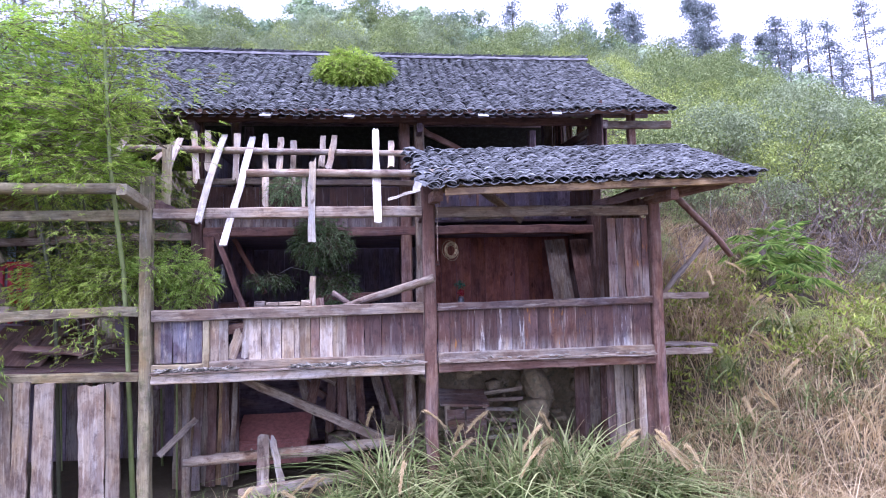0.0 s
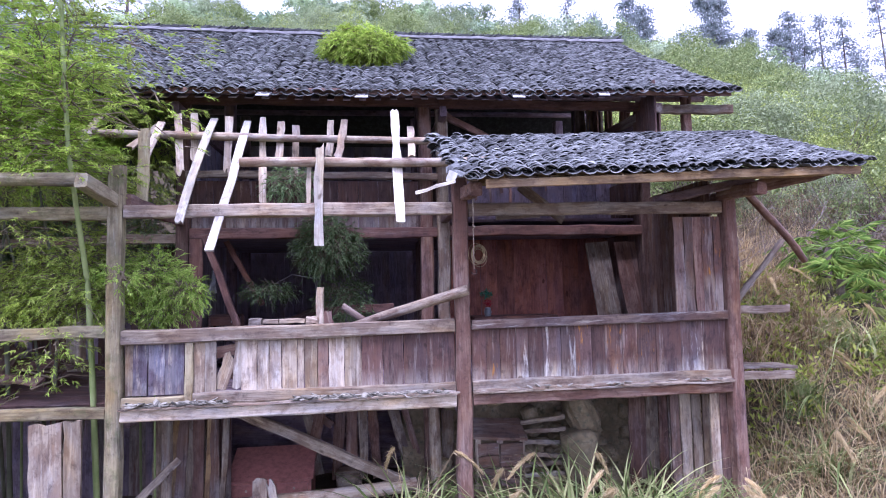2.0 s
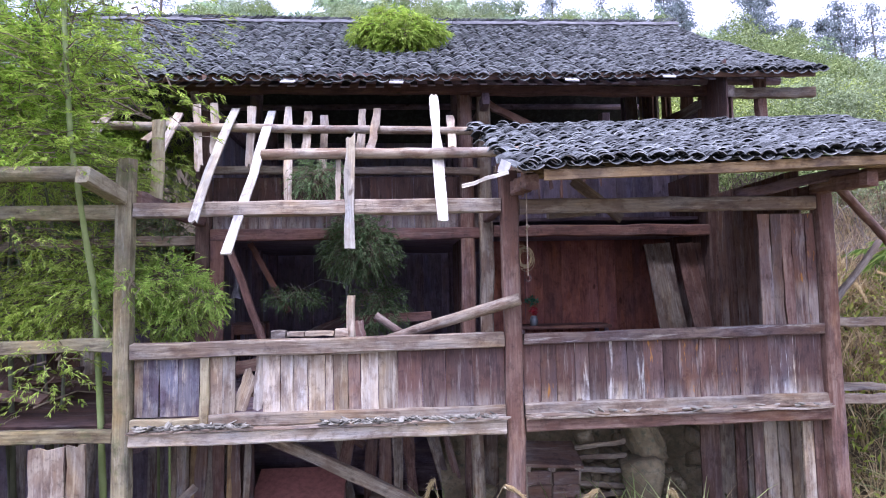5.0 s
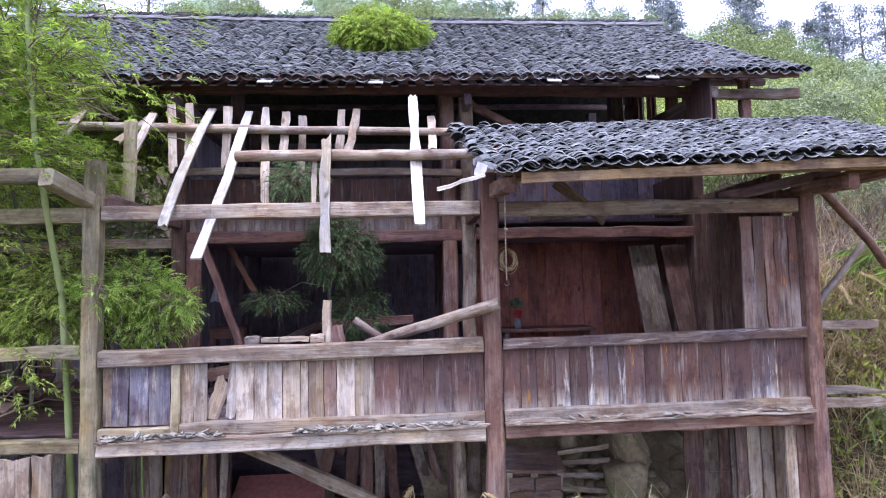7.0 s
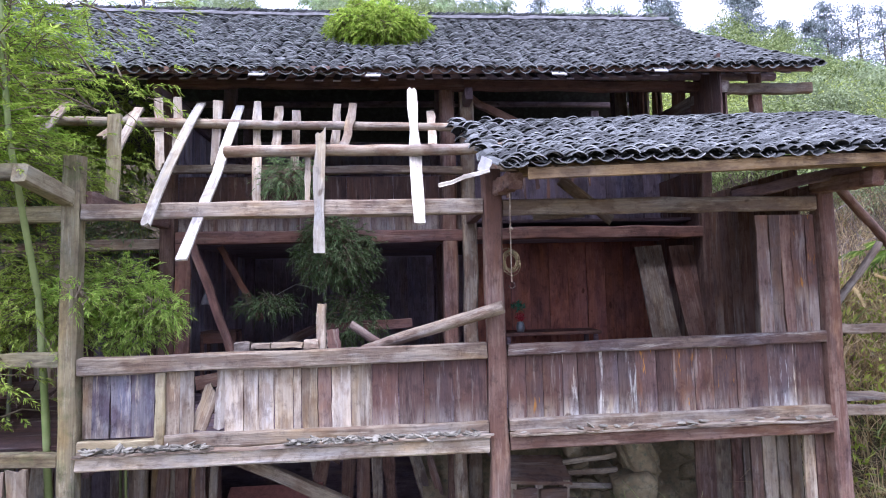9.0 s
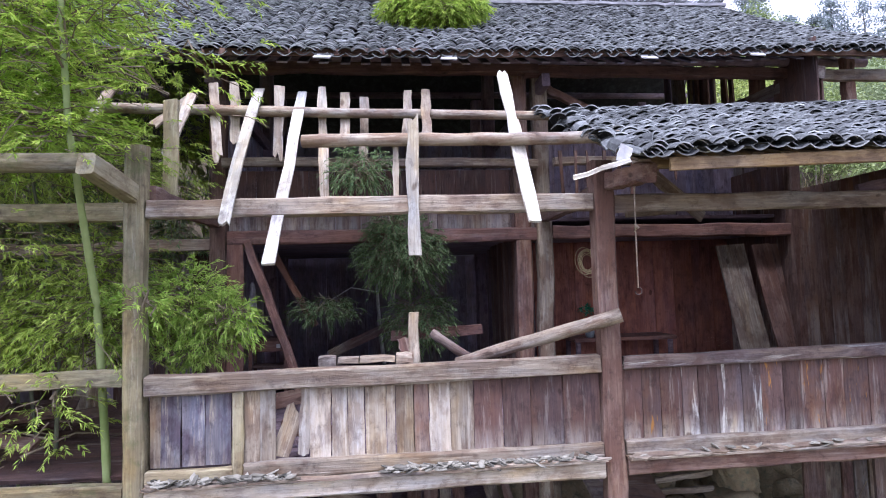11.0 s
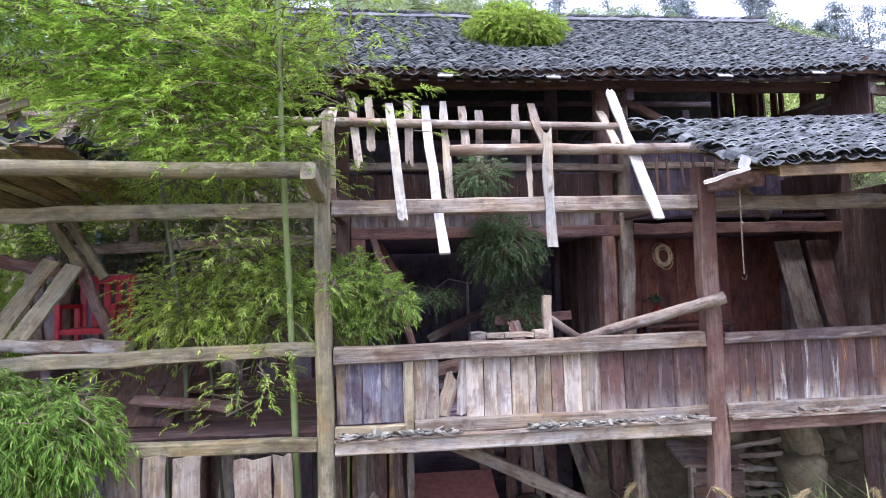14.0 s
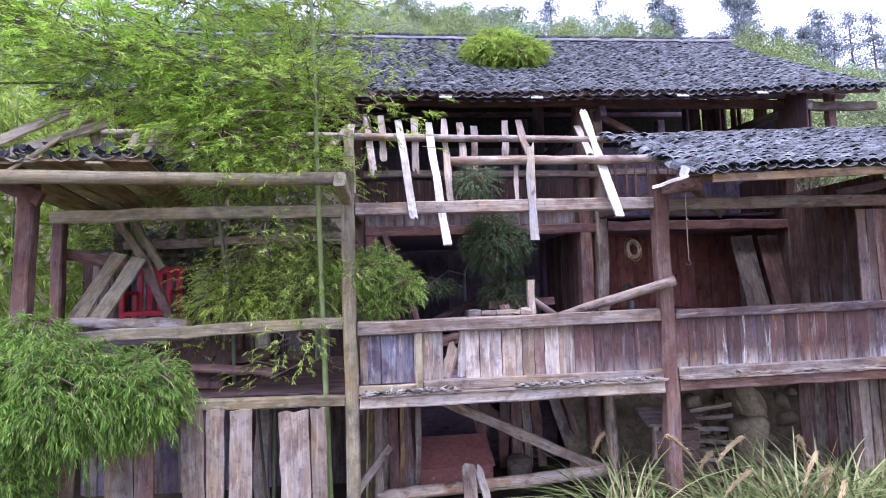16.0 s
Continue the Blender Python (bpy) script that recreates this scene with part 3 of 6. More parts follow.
log("purlin", (1.25, 0.24, 5.09), (4.3, -0.30, 5.02), 0.06, 0.052, W_LOG, house, "broken round purlin", n=14)


def on_slope(x, y):
    """A point on the old roof slope, where the rafter boards lie."""
    return (x, y, 5.95 - 1.03 * (1.3 - y))


stubs = [((0.21, 1.25, 5.98), (0.3, 1.08, 5.14)),
         ((0.42, 1.26, 6.0), (0.45, 1.18, 5.33)),
         ((0.89, 1.2, 5.94), (0.88, 1.1, 5.16)),
         ((1.31, 1.27, 5.96), (1.35, 1.07, 4.73)),
         ((1.55, 1.33, 5.92), (1.56, 1.06, 5.28)),
         ((1.76, 1.29, 5.86), (1.74, 1.25, 5.11)),
         ((2.23, 1.35, 5.96), (2.2, 1.26, 5.39)),
         ((3.36, 1.42, 5.9), (3.33, 0.9, 5.34)), ((0.01, 1.23, 5.86), (-0.06, 0.7, 5.1))]
for top_, foot_ in stubs:
    board("rafter_board", top_, foot_, 0.095, 0.022, W_SILVER, house, face=(0, -0.72, 0.7), broken=(0.004, 0.05), label="broken rafter board hanging from the purlin")
board("rafter_board", (-0.03, 1.38, 5.90), (-0.30, 1.0, 5.45), 0.10, 0.022, W_SILVER, house, face=(0, -0.72, 0.7), broken=(0.004, 0.03))
beam("short_post", (0.02, 0.62, 4.55), (-0.02, 0.72, 5.62), 0.13, 0.05, W_MOSSTAN, house, n=5)
board("rafter_board", on_slope(2.42, 1.30), (2.36, 0.55, 5.24), 0.095, 0.022, W_GREY, house, face=(0, -0.72, 0.7), broken=(0.0, 0.05), bow=-0.05)
board("rafter_board", (0.66, 1.33, 5.95), (0.73, -0.30, 4.33), 0.10, 0.022, W_PALE, house, face=(0, -0.72, 0.7), broken=(0.0, 0.03), bow=0.05, label="long bleached rafter board hanging down")
board("rafter_board", (1.10, 1.33, 5.92), (1.09, -0.46, 4.01), 0.10, 0.022, W_PALE, house, face=(0, -0.72, 0.7), broken=(0.0, 0.004), bow=-0.04, label="long bleached rafter board hanging down")
board("rafter_board", (2.19, -0.02, 5.25), (2.18, -0.10, 4.07), 0.095, 0.022, W_PALE, house, broken=(0.05, 0.004), label="bleached board nailed to the broken purlin")
board("rafter_board", (3.09, 0.48, 5.83), (3.09, -0.46, 4.29), 0.10, 0.024, W_PALE, house, face=(0, -0.85, 0.5), broken=(0.05, 0.004), label="white bleached board hanging down")
board("batten", (2.05, 0.16, 5.06), (2.04, 0.12, 4.56), 0.045, 0.02, W_SILVER, house)

# wall behind the gallery
for a, b in ((0.15, 3.78), (3.98, 7.1)):
    beam("wall_beam", (a, 1.98, 4.43), (b, 1.98, 4.41), 0.16, 0.12, W_DULLRED, house)
    beam("wall_beam", (a, 1.78, 5.27), (b, 1.78, 5.24), 0.10, 0.10, W_GREY, house)
    beam("eave_beam", (a - 0.3, 1.85, 6.39), (b + 0.05, 1.85, 6.41), 0.13, 0.12, W_DULLRED, house)

# floor and gallery boards
for k in range(12):
    y = 0.12 + k * 0.165
    for a, b in ((0.05, 3.75), (3.8, 7.2)):
        beam("floor_board", (a, y, 2.33), (b, y, 2.33), 0.16, 0.03, W_INNER, house, face=(0, 0, 1), n=3)


def wall_of_boards(name, x0, x1, y, z0, z1, width, mats, parent, facing=(0, -1, 0), axis="x"):
    k = max(1, round((x1 - x0) / width))
    for i in range(k):
        a = x0 + (i + 0.5) * (x1 - x0) / k
        o = rng.uniform(-0.008, 0.008)
        p, q = ((a, y + o, z0), (a, y + o, z1)) if axis == "x" else ((y + o, a, z0), (y + o, a, z1))
        board(name, p, q, (x1 - x0) / k - 0.006, 0.025, mats[i % len(mats)], parent, face=facing, rough=0.002, n=4, cols=2)


wall_of_boards("wall_board", 4.1, 7.15, 3.3, 2.35, 5.0, 0.3, [W_RED], house)
wall_of_boards("wall_board", 2.12, 4.0, 3.62, 2.35, 4.4, 0.2, [W_BROWN, W_POST], house, facing=(-1, 0, 0), axis="y")
# dark board colour stands in for the shade on this side wall
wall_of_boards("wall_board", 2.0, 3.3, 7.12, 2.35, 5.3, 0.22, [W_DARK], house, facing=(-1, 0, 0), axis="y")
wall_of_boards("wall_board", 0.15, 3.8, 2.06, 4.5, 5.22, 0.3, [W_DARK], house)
# one rear wall, tinted darker below and paler above to paint its shade
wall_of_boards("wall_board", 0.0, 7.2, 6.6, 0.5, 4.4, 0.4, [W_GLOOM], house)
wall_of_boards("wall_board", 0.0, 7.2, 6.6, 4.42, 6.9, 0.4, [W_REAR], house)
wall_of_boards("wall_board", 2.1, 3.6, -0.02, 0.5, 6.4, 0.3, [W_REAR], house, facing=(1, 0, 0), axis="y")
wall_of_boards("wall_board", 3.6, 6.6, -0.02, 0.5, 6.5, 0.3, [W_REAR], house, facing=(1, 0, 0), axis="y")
# unseen panel added behind the boards to stop light leaking through
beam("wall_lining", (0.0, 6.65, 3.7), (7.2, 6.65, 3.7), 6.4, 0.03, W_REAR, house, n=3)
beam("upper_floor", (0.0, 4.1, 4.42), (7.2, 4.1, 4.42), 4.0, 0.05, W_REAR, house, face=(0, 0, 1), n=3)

# shade-tinted boards added to stand in for the dark void under the roof
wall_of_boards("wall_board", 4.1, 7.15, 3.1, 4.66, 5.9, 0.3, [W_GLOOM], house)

# lower storey
wall_of_boards("wall_board", -0.1, 0.85, 1.5, 0.4, 2.2, 0.15, [W_GREY, W_POST, W_DARK], house)
wall_of_boards("wall_board", 6.95, 7.2, 0.1, 0.5, 2.2, 0.13, [W_GREY, W_POST], house)
beam("brace", (1.09, 0.75, 2.10), (3.2, 0.75, 1.08), 0.13, 0.09, W_GREY, house)
log("floor_log", (0.25, 0.75, 0.93), (3.3, 0.75, 1.07), 0.08, 0.09, W_LOG, house)

# ---- roofs ----
R_W = 0.078


def tile_arc(up):
    """A curved clay tile: 0.20 long down the slope (local -y), bowed up or down, 12 mm thick."""
    verts, faces = [], []
    k = 5
    for y in (0.0, -0.2):
        for r in (0, -0.010):
            for i in range(k):
                q = -1 + 2 * i / (k - 1)
                h = 0.036 * (1 - q * q)
                verts.append((q * R_W, y, (h if up else -h + 0.034) + r))
    for i in range(k - 1):
        a, b, c, d = i, i + k, i + 2 * k, i + 3 * k
        faces += [(a, c, c + 1, a + 1), (c, d, d + 1, c + 1)]
    faces += [(0, k, 3 * k, 2 * k), (k - 1, 3 * k - 1, 4 * k - 1, 2 * k - 1)]
    return np.array(verts), faces


def worn_rims(me):
    """Gives the lower edge faces of tiles a paler, worn clay."""
    me.materials.append(M_TILE_WORN)
    ids = np.zeros(len(me.polygons), dtype=np.int32)
    ids.reshape(-1, 10)[:, 1:8:2] = 1
    me.polygons.foreach_set("material_index", ids)


def roof_tiles(name, parent, x0, x1, foot, crest, spacing, step, sag, skip=None, edge=None, singles=0, label=""):
    """Rows of cover and pan tiles from the foot line to the crest line; foot and crest give (y, z) for x."""
    cover, pan = tile_arc(True), tile_arc(False)
    cols = int((x1 - x0) / spacing)
    V, Fc, base = [], [], 0
    solo = []
    for c in range(cols + 1):
        for kind_, (tv, tf) in ((0, pan), (1, cover)):
            x = x0 + (c + 0.5 * kind_) * spacing + rng.normal(0, 0.006)
            (y0, z0), (y1, z1) = foot(x), crest(x)
            length = math.hypot(y1 - y0, z1 - z0)
            pitch = math.atan2(z1 - z0, y1 - y0)
            st = step if kind_ else step * 2
            rows = int(length / st)
            wob = rng.uniform(0, 6.3)
            for r in range(rows + 1):
                s = (r * st + 0.2) / length
                if s > 1.01:
                    continue
                xx = x + 0.02 * math.sin(s * 9 + wob) + rng.normal(0, 0.009)
                if skip and skip(xx, s):
                    continue
                y = y0 + (y1 - y0) * s
                z = z0 + (z1 - z0) * s - sag * 4 * s * (1 - s)
                tilt = pitch - sag * 4 * (1 - 2 * s) / length - (0.22 if kind_ else 0.11) + rng.normal(0, 0.03)
                yaw = rng.normal(0, 0.13)
                lift = (0.036 if kind_ else 0.0) + abs(rng.normal(0, 0.006))
                ct, si, cy, sy = math.cos(tilt), math.sin(tilt), math.cos(yaw), math.sin(yaw)
                p = tv * (rng.uniform(0.9, 1.1), 1, rng.uniform(0.85, 1.15))
                p = np.stack([p[:, 0] * cy - p[:, 1] * sy, p[:, 0] * sy + p[:, 1] * cy, p[:, 2]], 1)
                p = np.stack([xx + p[:, 0], y + p[:, 1] * ct - p[:, 2] * si, z + lift + p[:, 1] * si + p[:, 2] * ct], 1)
                if kind_ and r < singles:
                    solo.append((xx, y, z + lift, tilt, yaw))
                    continue
                V.append(p)
                Fc += [tuple(i + base for i in q) for q in tf]
                base += len(p)
    roof = part(name, np.concatenate(V), Fc, M_TILE, parent, label, kind="stuff", smooth=False)
    worn_rims(roof.data)
    me = mesh_of("tile", cover[0], cover[1], M_TILE)
    worn_rims(me)
    for xx, y, z, tilt, yaw in solo[:300]:
        ob = new("tile", me)
        attach(ob, parent, Matrix.Translation((xx, y, z)) @ Matrix.Rotation(tilt, 4, "X") @ Matrix.Rotation(yaw, 4, "Z"))
    return roof


RIDGE_Y = 4.75


def gable_edge(x, s):
    """Past the slanting edge of the upper roof at its right gable."""
    return x > 8.45 - 0.25 * s


def up_foot(x):
    return 1.15, 6.215 + 0.003 * max(0, x) ** 2 + 0.012 * math.sin(x * 2.1)


def up_crest(x):
    return RIDGE_Y, 8.66 + 0.07 * (1 / (1 + math.exp(-(x - 5.5) * 0.9)))


roof_tiles("roof_tiles", house, -3.9, 8.6, up_foot, up_crest, 0.168, 0.044, 0.07, skip=gable_edge, singles=3, label="rows of dark weathered curved clay tiles")


def low_foot(x):
    return -1.0, 4.66 + 0.04 * (x - 3.8) ** 1 * 0.9 + 0.01 * math.sin(3 * x)


def low_crest(x):
    return 1.1, 5.62 + 0.03 * max(0, x - 4)


roof_tiles("roof_tiles", house, 3.72, 8.3, low_foot, low_crest, 0.168, 0.044, 0.03, singles=3, label="lower eave roof of dark curved clay tiles")
# roof boarding and eaves boards
for a, b, f, c, tag in ((-3.95, 8.3, up_foot, up_crest, "upper"), (3.75, 8.35, low_foot, low_crest, "lower")):
    for k in range(int((b - a) / 0.225)):
        x = a + 0.1 + k * 0.225
        (y0, z0), (y1, z1) = f(x), c(x)
        if tag == "upper" and x > 7.7:
            k_ = min(1.0, (8.6 - x) / 0.35)
            y1, z1 = y0 + (y1 - y0) * k_, z0 + (z1 - z0) * k_
        drop = 0.07 if tag == "upper" else 0.03
        n = Vector((0, -(z1 - z0), y1 - y0)).normalized()
        board("rafter", Vector((x, y0 + 0.22, z0 + 0.07)) - n * 0.03, Vector((x, y1, z1 - 0.0)) - n * 0.05, 0.1, 0.02, W_REAR if tag == "upper" else W_BROWN, house, face=n, bow=-drop, n=8, cols=1)
beam("eave_purlin", (3.95, -0.55, 4.73), (8.2, -0.55, 4.86), 0.12, 0.12, W_TAN, house)
beam("eave_board", (3.95, -0.93, 4.625), (8.3, -0.93, 4.80), 0.09, 0.03, W_TAN, house)
beam("eave_board", (-3.9, 1.22, 6.22), (8.3, 1.22, 6.44), 0.08, 0.03, W_POST, house, n=14)
# rear slope and ridge
vr_, fr_ = [(-3.9, 4.75, 8.70), (8.2, 4.75, 8.76), (8.2, 7.6, 6.7), (-3.9, 7.6, 6.7), (-3.9, 4.75, 8.64), (8.2, 4.75, 8.70), (8.2, 7.6, 6.64), (-3.9, 7.6, 6.64)], [(0, 1, 2, 3), (7, 6, 5, 4), (0, 4, 5, 1), (1, 5, 6, 2), (2, 6, 7, 3), (3, 7, 4, 0)]
part("rear_roof", vr_, fr_, M_TILE, house)
for a in np.arange(-3.75, 7.9, 0.5):
    z0, z1 = up_crest(a)[1], up_crest(a + 0.5)[1]
    beam("ridge_mortar", (a, 4.69, z0 + 0.055), (a + 0.5, 4.69, z1 + 0.055), 0.055, 0.2, M_RIDGE, house, n=3)
    for k in range(15):
        u = (k + 0.5) / 15
        rise = 0.05 * max(0, a + 0.5 * u - 7.7) / 0.5
        board("ridge_tile", (a + 0.5 * u - 0.06, 4.71 + rng.normal(0, 0.01), z0 + (z1 - z0) * u + 0.085), (a + 0.5 * u + 0.03, 4.71, z0 + (z1 - z0) * u + 0.150 + rise + rng.uniform(-0.012, 0.012)), 0.18, 0.014, M_TILE, house, face=(-1, 0, 0.6), n=1, cols=2)

# ---- left wing ----
shed = thing("lean_to_wing", (-1.7, 1.0, 0.4), "collapsed timber side wing with broken boards and tiles", "shed")
beam("post", (-3.62, 0, 0.2), (-3.43, 0, 4.85), 0.165, 0.165, W_POST, shed)
beam("tie_beam", (-3.2, 0, 4.46), (-0.09, 0, 4.47), 0.14, 0.1, W_MOSSY, shed)
log("eave_purlin", (-3.9, -0.58, 4.78), (-0.1, -0.58, 4.735), 0.075, 0.07, W_MOSSY, shed, "mossy round eave purlin")
beam("handrail", (-3.5, 0, 3.12), (-0.09, 0, 3.18), 0.13, 0.1, W_MOSSY, shed)
beam("sill_beam", (-3.5, 0, 2.38), (-0.09, 0, 2.31), 0.12, 0.12, W_MOSSY, shed)
beam("bracket", (-0.06, -0.68, 4.71), (-0.02, -0.05, 4.60), 0.15, 0.12, W_MOSSTAN, shed, face=(1, 0, 0), n=3, wander=0.002)
for x0, x1, mat in ((-3.15, -2.88, W_GREY), (-2.60, -2.31, W_GREY), (-2.30, -2.10, W_BROWN), (-1.84, -1.60, W_GREY), (-1.57, -1.37, W_GREY), (-1.33, -1.08, W_GREY), (-0.81, -0.48, W_GREY), (-0.47, -0.29, W_GREY)):
    xm, drift = (x0 + x1) / 2, rng.normal(0, 0.03)
    board("fence_board", (xm + drift, -0.08, 0.1), (xm, -0.08, 2.30 + rng.uniform(-0.07, 0.02)), x1 - x0 - 0.012, 0.032, mat, shed, broken=(0, 0.018), rough=0.005, n=12, label="tall weathered vertical board")

# ---- more of the house: gable end, brackets, gallery, lower storey ----
# eave beam running out past the gable, gable posts and braces
beam("gable_beam", (7.2, 1.62, 6.29), (8.5, 1.52, 6.28), 0.14, 0.08, W_GREY, house)
beam("gable_post", (7.80, 1.66, 5.5), (7.80, 1.66, 6.55), 0.13, 0.13, W_POST, house)
# dark woods on plate, boarding and panel paint in the roof's shade
beam("gable_plate", (7.15, 1.32, 6.24), (7.15, 4.2, 6.38), 0.15, 0.10, W_DARK, house, face=(-1, 0, 0))
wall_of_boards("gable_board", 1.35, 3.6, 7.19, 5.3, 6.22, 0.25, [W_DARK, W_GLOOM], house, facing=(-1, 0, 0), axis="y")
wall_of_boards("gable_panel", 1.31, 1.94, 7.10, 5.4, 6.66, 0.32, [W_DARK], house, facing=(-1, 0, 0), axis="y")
beam("gable_stub", (7.15, 2.43, 6.36), (7.15, 2.43, 6.86), 0.24, 0.1, W_POST, house, face=(-1, 0, 0), n=4)
for y, w in ((2.98, 0.10), (3.16, 0.13), (3.42, 0.05), (3.62, 0.13), (3.86, 0.09), (4.06, 0.05)):
    board("gable_slat", (7.15, y, 5.6), (7.15, y + rng.normal(0, 0.02), 7.25 if y > 3 else 7.0), w, 0.03, W_POST if w > 0.08 else W_GREY, house, face=(-1, 0, 0), n=4, cols=1)
# added boards in shade-tinted wood block the bright gaps behind the slats
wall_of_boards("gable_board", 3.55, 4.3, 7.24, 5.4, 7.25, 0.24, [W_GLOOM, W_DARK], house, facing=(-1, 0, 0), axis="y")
beam("gable_post", (7.13, 4.4, 5.0), (7.13, 4.4, 8.0), 0.2, 0.16, W_GREY, house, face=(-1, 0, 0))
beam("brace", (3.95, 2.0, 6.26), (5.0, 2.0, 5.72), 0.1, 0.08, W_POST, house)
for x in (0.05, 3.88, 7.2):
    beam("cross_beam", (x, 0.05, 4.62), (x, 2.0, 4.62), 0.15, 0.1, W_POST, house, face=(1, 0, 0))
    beam("roof_beam", (x, 1.6, 6.2), (x, 5.7, 6.2), 0.16, 0.1, W_INNER, house, face=(1, 0, 0))
    if x > 1:
        beam("cantilever", (x, 0.0, 4.68), (x, -0.75, 4.62), 0.15, 0.12, W_POST, house, face=(1, 0, 0))
for y, z in ((1.8, 6.5), (2.8, 7.12), (3.8, 7.75), (6.0, 7.5)):
    log("purlin", (-3.8, y, z), (8.2, y, z + 0.05), 0.07, 0.06, W_INNER, house, n=10)
# corner bracket under the lower eave
beam("corner_bracket", (7.22, -0.05, 4.66), (8.15, -0.55, 4.86), 0.16, 0.12, W_POST, house, face=(0.4, 1, 0))
beam("corner_bracket", (6.35, 0.1, 4.60), (7.4, -0.35, 4.80), 0.11, 0.09, W_INNER, house, face=(0.4, 1, 0))
log("strut", (8.05, 0.7, 4.86), (9.35, 1.2, 3.85), 0.055, 0.05, W_POST, house)
log("strut", (7.5, 0.6, 2.98), (8.72, 0.9, 4.14), 0.045, 0.04, W_GREY, house)
beam("stub_beam", (7.3, 0.3, 3.19), (8.27, 0.3, 3.18), 0.10, 0.1, W_GREY, house)
beam("stub_beam", (7.3, 0.3, 2.32), (8.29, 0.3, 2.31), 0.10, 0.1, W_GREY, house)
beam("side_board", (7.35, 0.6, 2.42), (8.55, 0.75, 2.36), 0.4, 0.03, W_GREY, house, face=(0, 0, 1), n=5)
# stick and slipped tile under the broken roof edge
beam("stick", (3.22, -1.0, 4.53), (3.62, -1.02, 4.64), 0.03, 0.02, W_PALE, house, n=4)
board("loose_tile", (3.56, -1.0, 4.63), (3.61, -1.0, 4.74), 0.09, 0.014, M_TILE_PALE, house, label="pale slipped tile", n=3, cols=2)
for x in (1.33, 2.66, 6.2, 4.9):
    (y0, z0), (y1, z1) = up_foot(x), up_crest(x)
    board("loose_tile", (x, y0 - 0.06, z0 - 0.02), (x + 0.03, y0 + 0.12, z0 + 0.12), 0.17, 0.014, M_TILE_PALE, house, face=(0, -0.5, 0.8), label="pale slipped tile", n=3, cols=2)
for k in range(14):
    x, s = rng.uniform(-0.8, 8.1), rng.uniform(0.02, 0.95)
    (y0, z0), (y1, z1) = up_foot(x), up_crest(x)
    y, z = y0 + (y1 - y0) * s, z0 + (z1 - z0) * s - 0.07 * 4 * s * (1 - s) + 0.095
    board("loose_tile", (x, y - 0.05, z - 0.02), (x + rng.normal(0, 0.02), y + 0.06, z + 0.055), rng.uniform(0.06, 0.11), 0.012, M_TILE, house, face=(rng.normal(0, 0.2), -0.5, 0.8), n=2, cols=2)

arc = tile_arc(True)
me_loose = mesh_of("tile", arc[0] * (0.95, 0.85, 1), arc[1], M_TILE)
worn_rims(me_loose)
for k in range(46):
    s = rng.uniform(0.02, 0.97)
    x = 3.62 + abs(rng.normal(0, 0.16))
    (y0, z0), (y1, z1) = low_foot(x), low_crest(x)
    ob = new("slipped_tile", me_loose)
    attach(ob, house, Matrix.Translation((x, y0 + (y1 - y0) * s + 0.1, z0 + (z1 - z0) * s + 0.06 + abs(rng.normal(0, 0.03)))) @ Euler((0.3 + rng.normal(0, 0.2), rng.normal(-0.15, 0.3), rng.normal(0, 0.5))).to_matrix().to_4x4())

# leaning pole, short post and blocks on the handrail
log("leaning_pole", (3.86, -0.2, 3.54), (2.55, 0.3, 3.13), 0.06, 0.055, W_LOG, house, "peeled pole leaning on the post", n=10, wander=0.004)
beam("short_post", (2.175, 0.12, 2.4), (2.165, 0.12, 3.60), 0.085, 0.08, W_LOG, house)
for x, w in ((1.45, 0.14), (1.62, 0.17), (1.86, 0.29), (2.08, 0.13)):
    beam("wood_block", (x - w / 2, 0.1, 3.225), (x + w / 2, 0.1, 3.225), 0.05 if w > 0.15 else 0.09, 0.12, W_GREY, house, n=3, wander=0.002)
# crumbled debris on the ledge
dv = []
for k in range(300):
    a = float(rng.choice([rng.uniform(0.12, 1.2), rng.uniform(1.9, 2.9), rng.uniform(2.9, 3.6), rng.uniform(3.95, 7.0)], p=[0.36, 0.40, 0.14, 0.10]))
    c = Vector((a, rng.uniform(-0.135, -0.07), 2.362 + rng.uniform(0, 0.036)))
    ln, dp, tk, turn = rng.uniform(0.02, 0.075), rng.uniform(0.016, 0.045), rng.uniform(0.004, 0.012), rng.normal(0, 0.7)
    lean = rng.normal(0, 0.28)
    ring = [(math.cos(q) * ln * rng.uniform(0.7, 1.1), math.sin(q) * dp * rng.uniform(0.7, 1.1)) for q in np.linspace(0, 5.24, 6)]
    q = [c + Vector((x_ * math.cos(turn) - y_ * math.sin(turn), x_ * math.sin(turn) * 0.4 + y_, z_ + lean * x_)) for z_ in (0, tk) for x_, y_ in ring]
    dv.append((q, [(5, 4, 3, 2, 1, 0), (6, 7, 8, 9, 10, 11)] + [(i, (i + 1) % 6, 6 + (i + 1) % 6, 6 + i) for i in range(6)]))
v, f = joined(dv)
part("ledge_debris", v, f, M_STONE_PALE, house, "crumbled bark and tile debris on the ledge", kind="stuff")
for a, b in ((0.1, 1.2), (2.05, 3.68), (3.95, 5.2), (5.1, 7.1)):
    board("ledge_strip", (a, -0.10, 2.366), (b, -0.095, 2.37), 0.075, 0.016, W_GREY, house, face=(0, -0.2, 1), broken=(0.06, 0.08), rough=0.02, n=16)

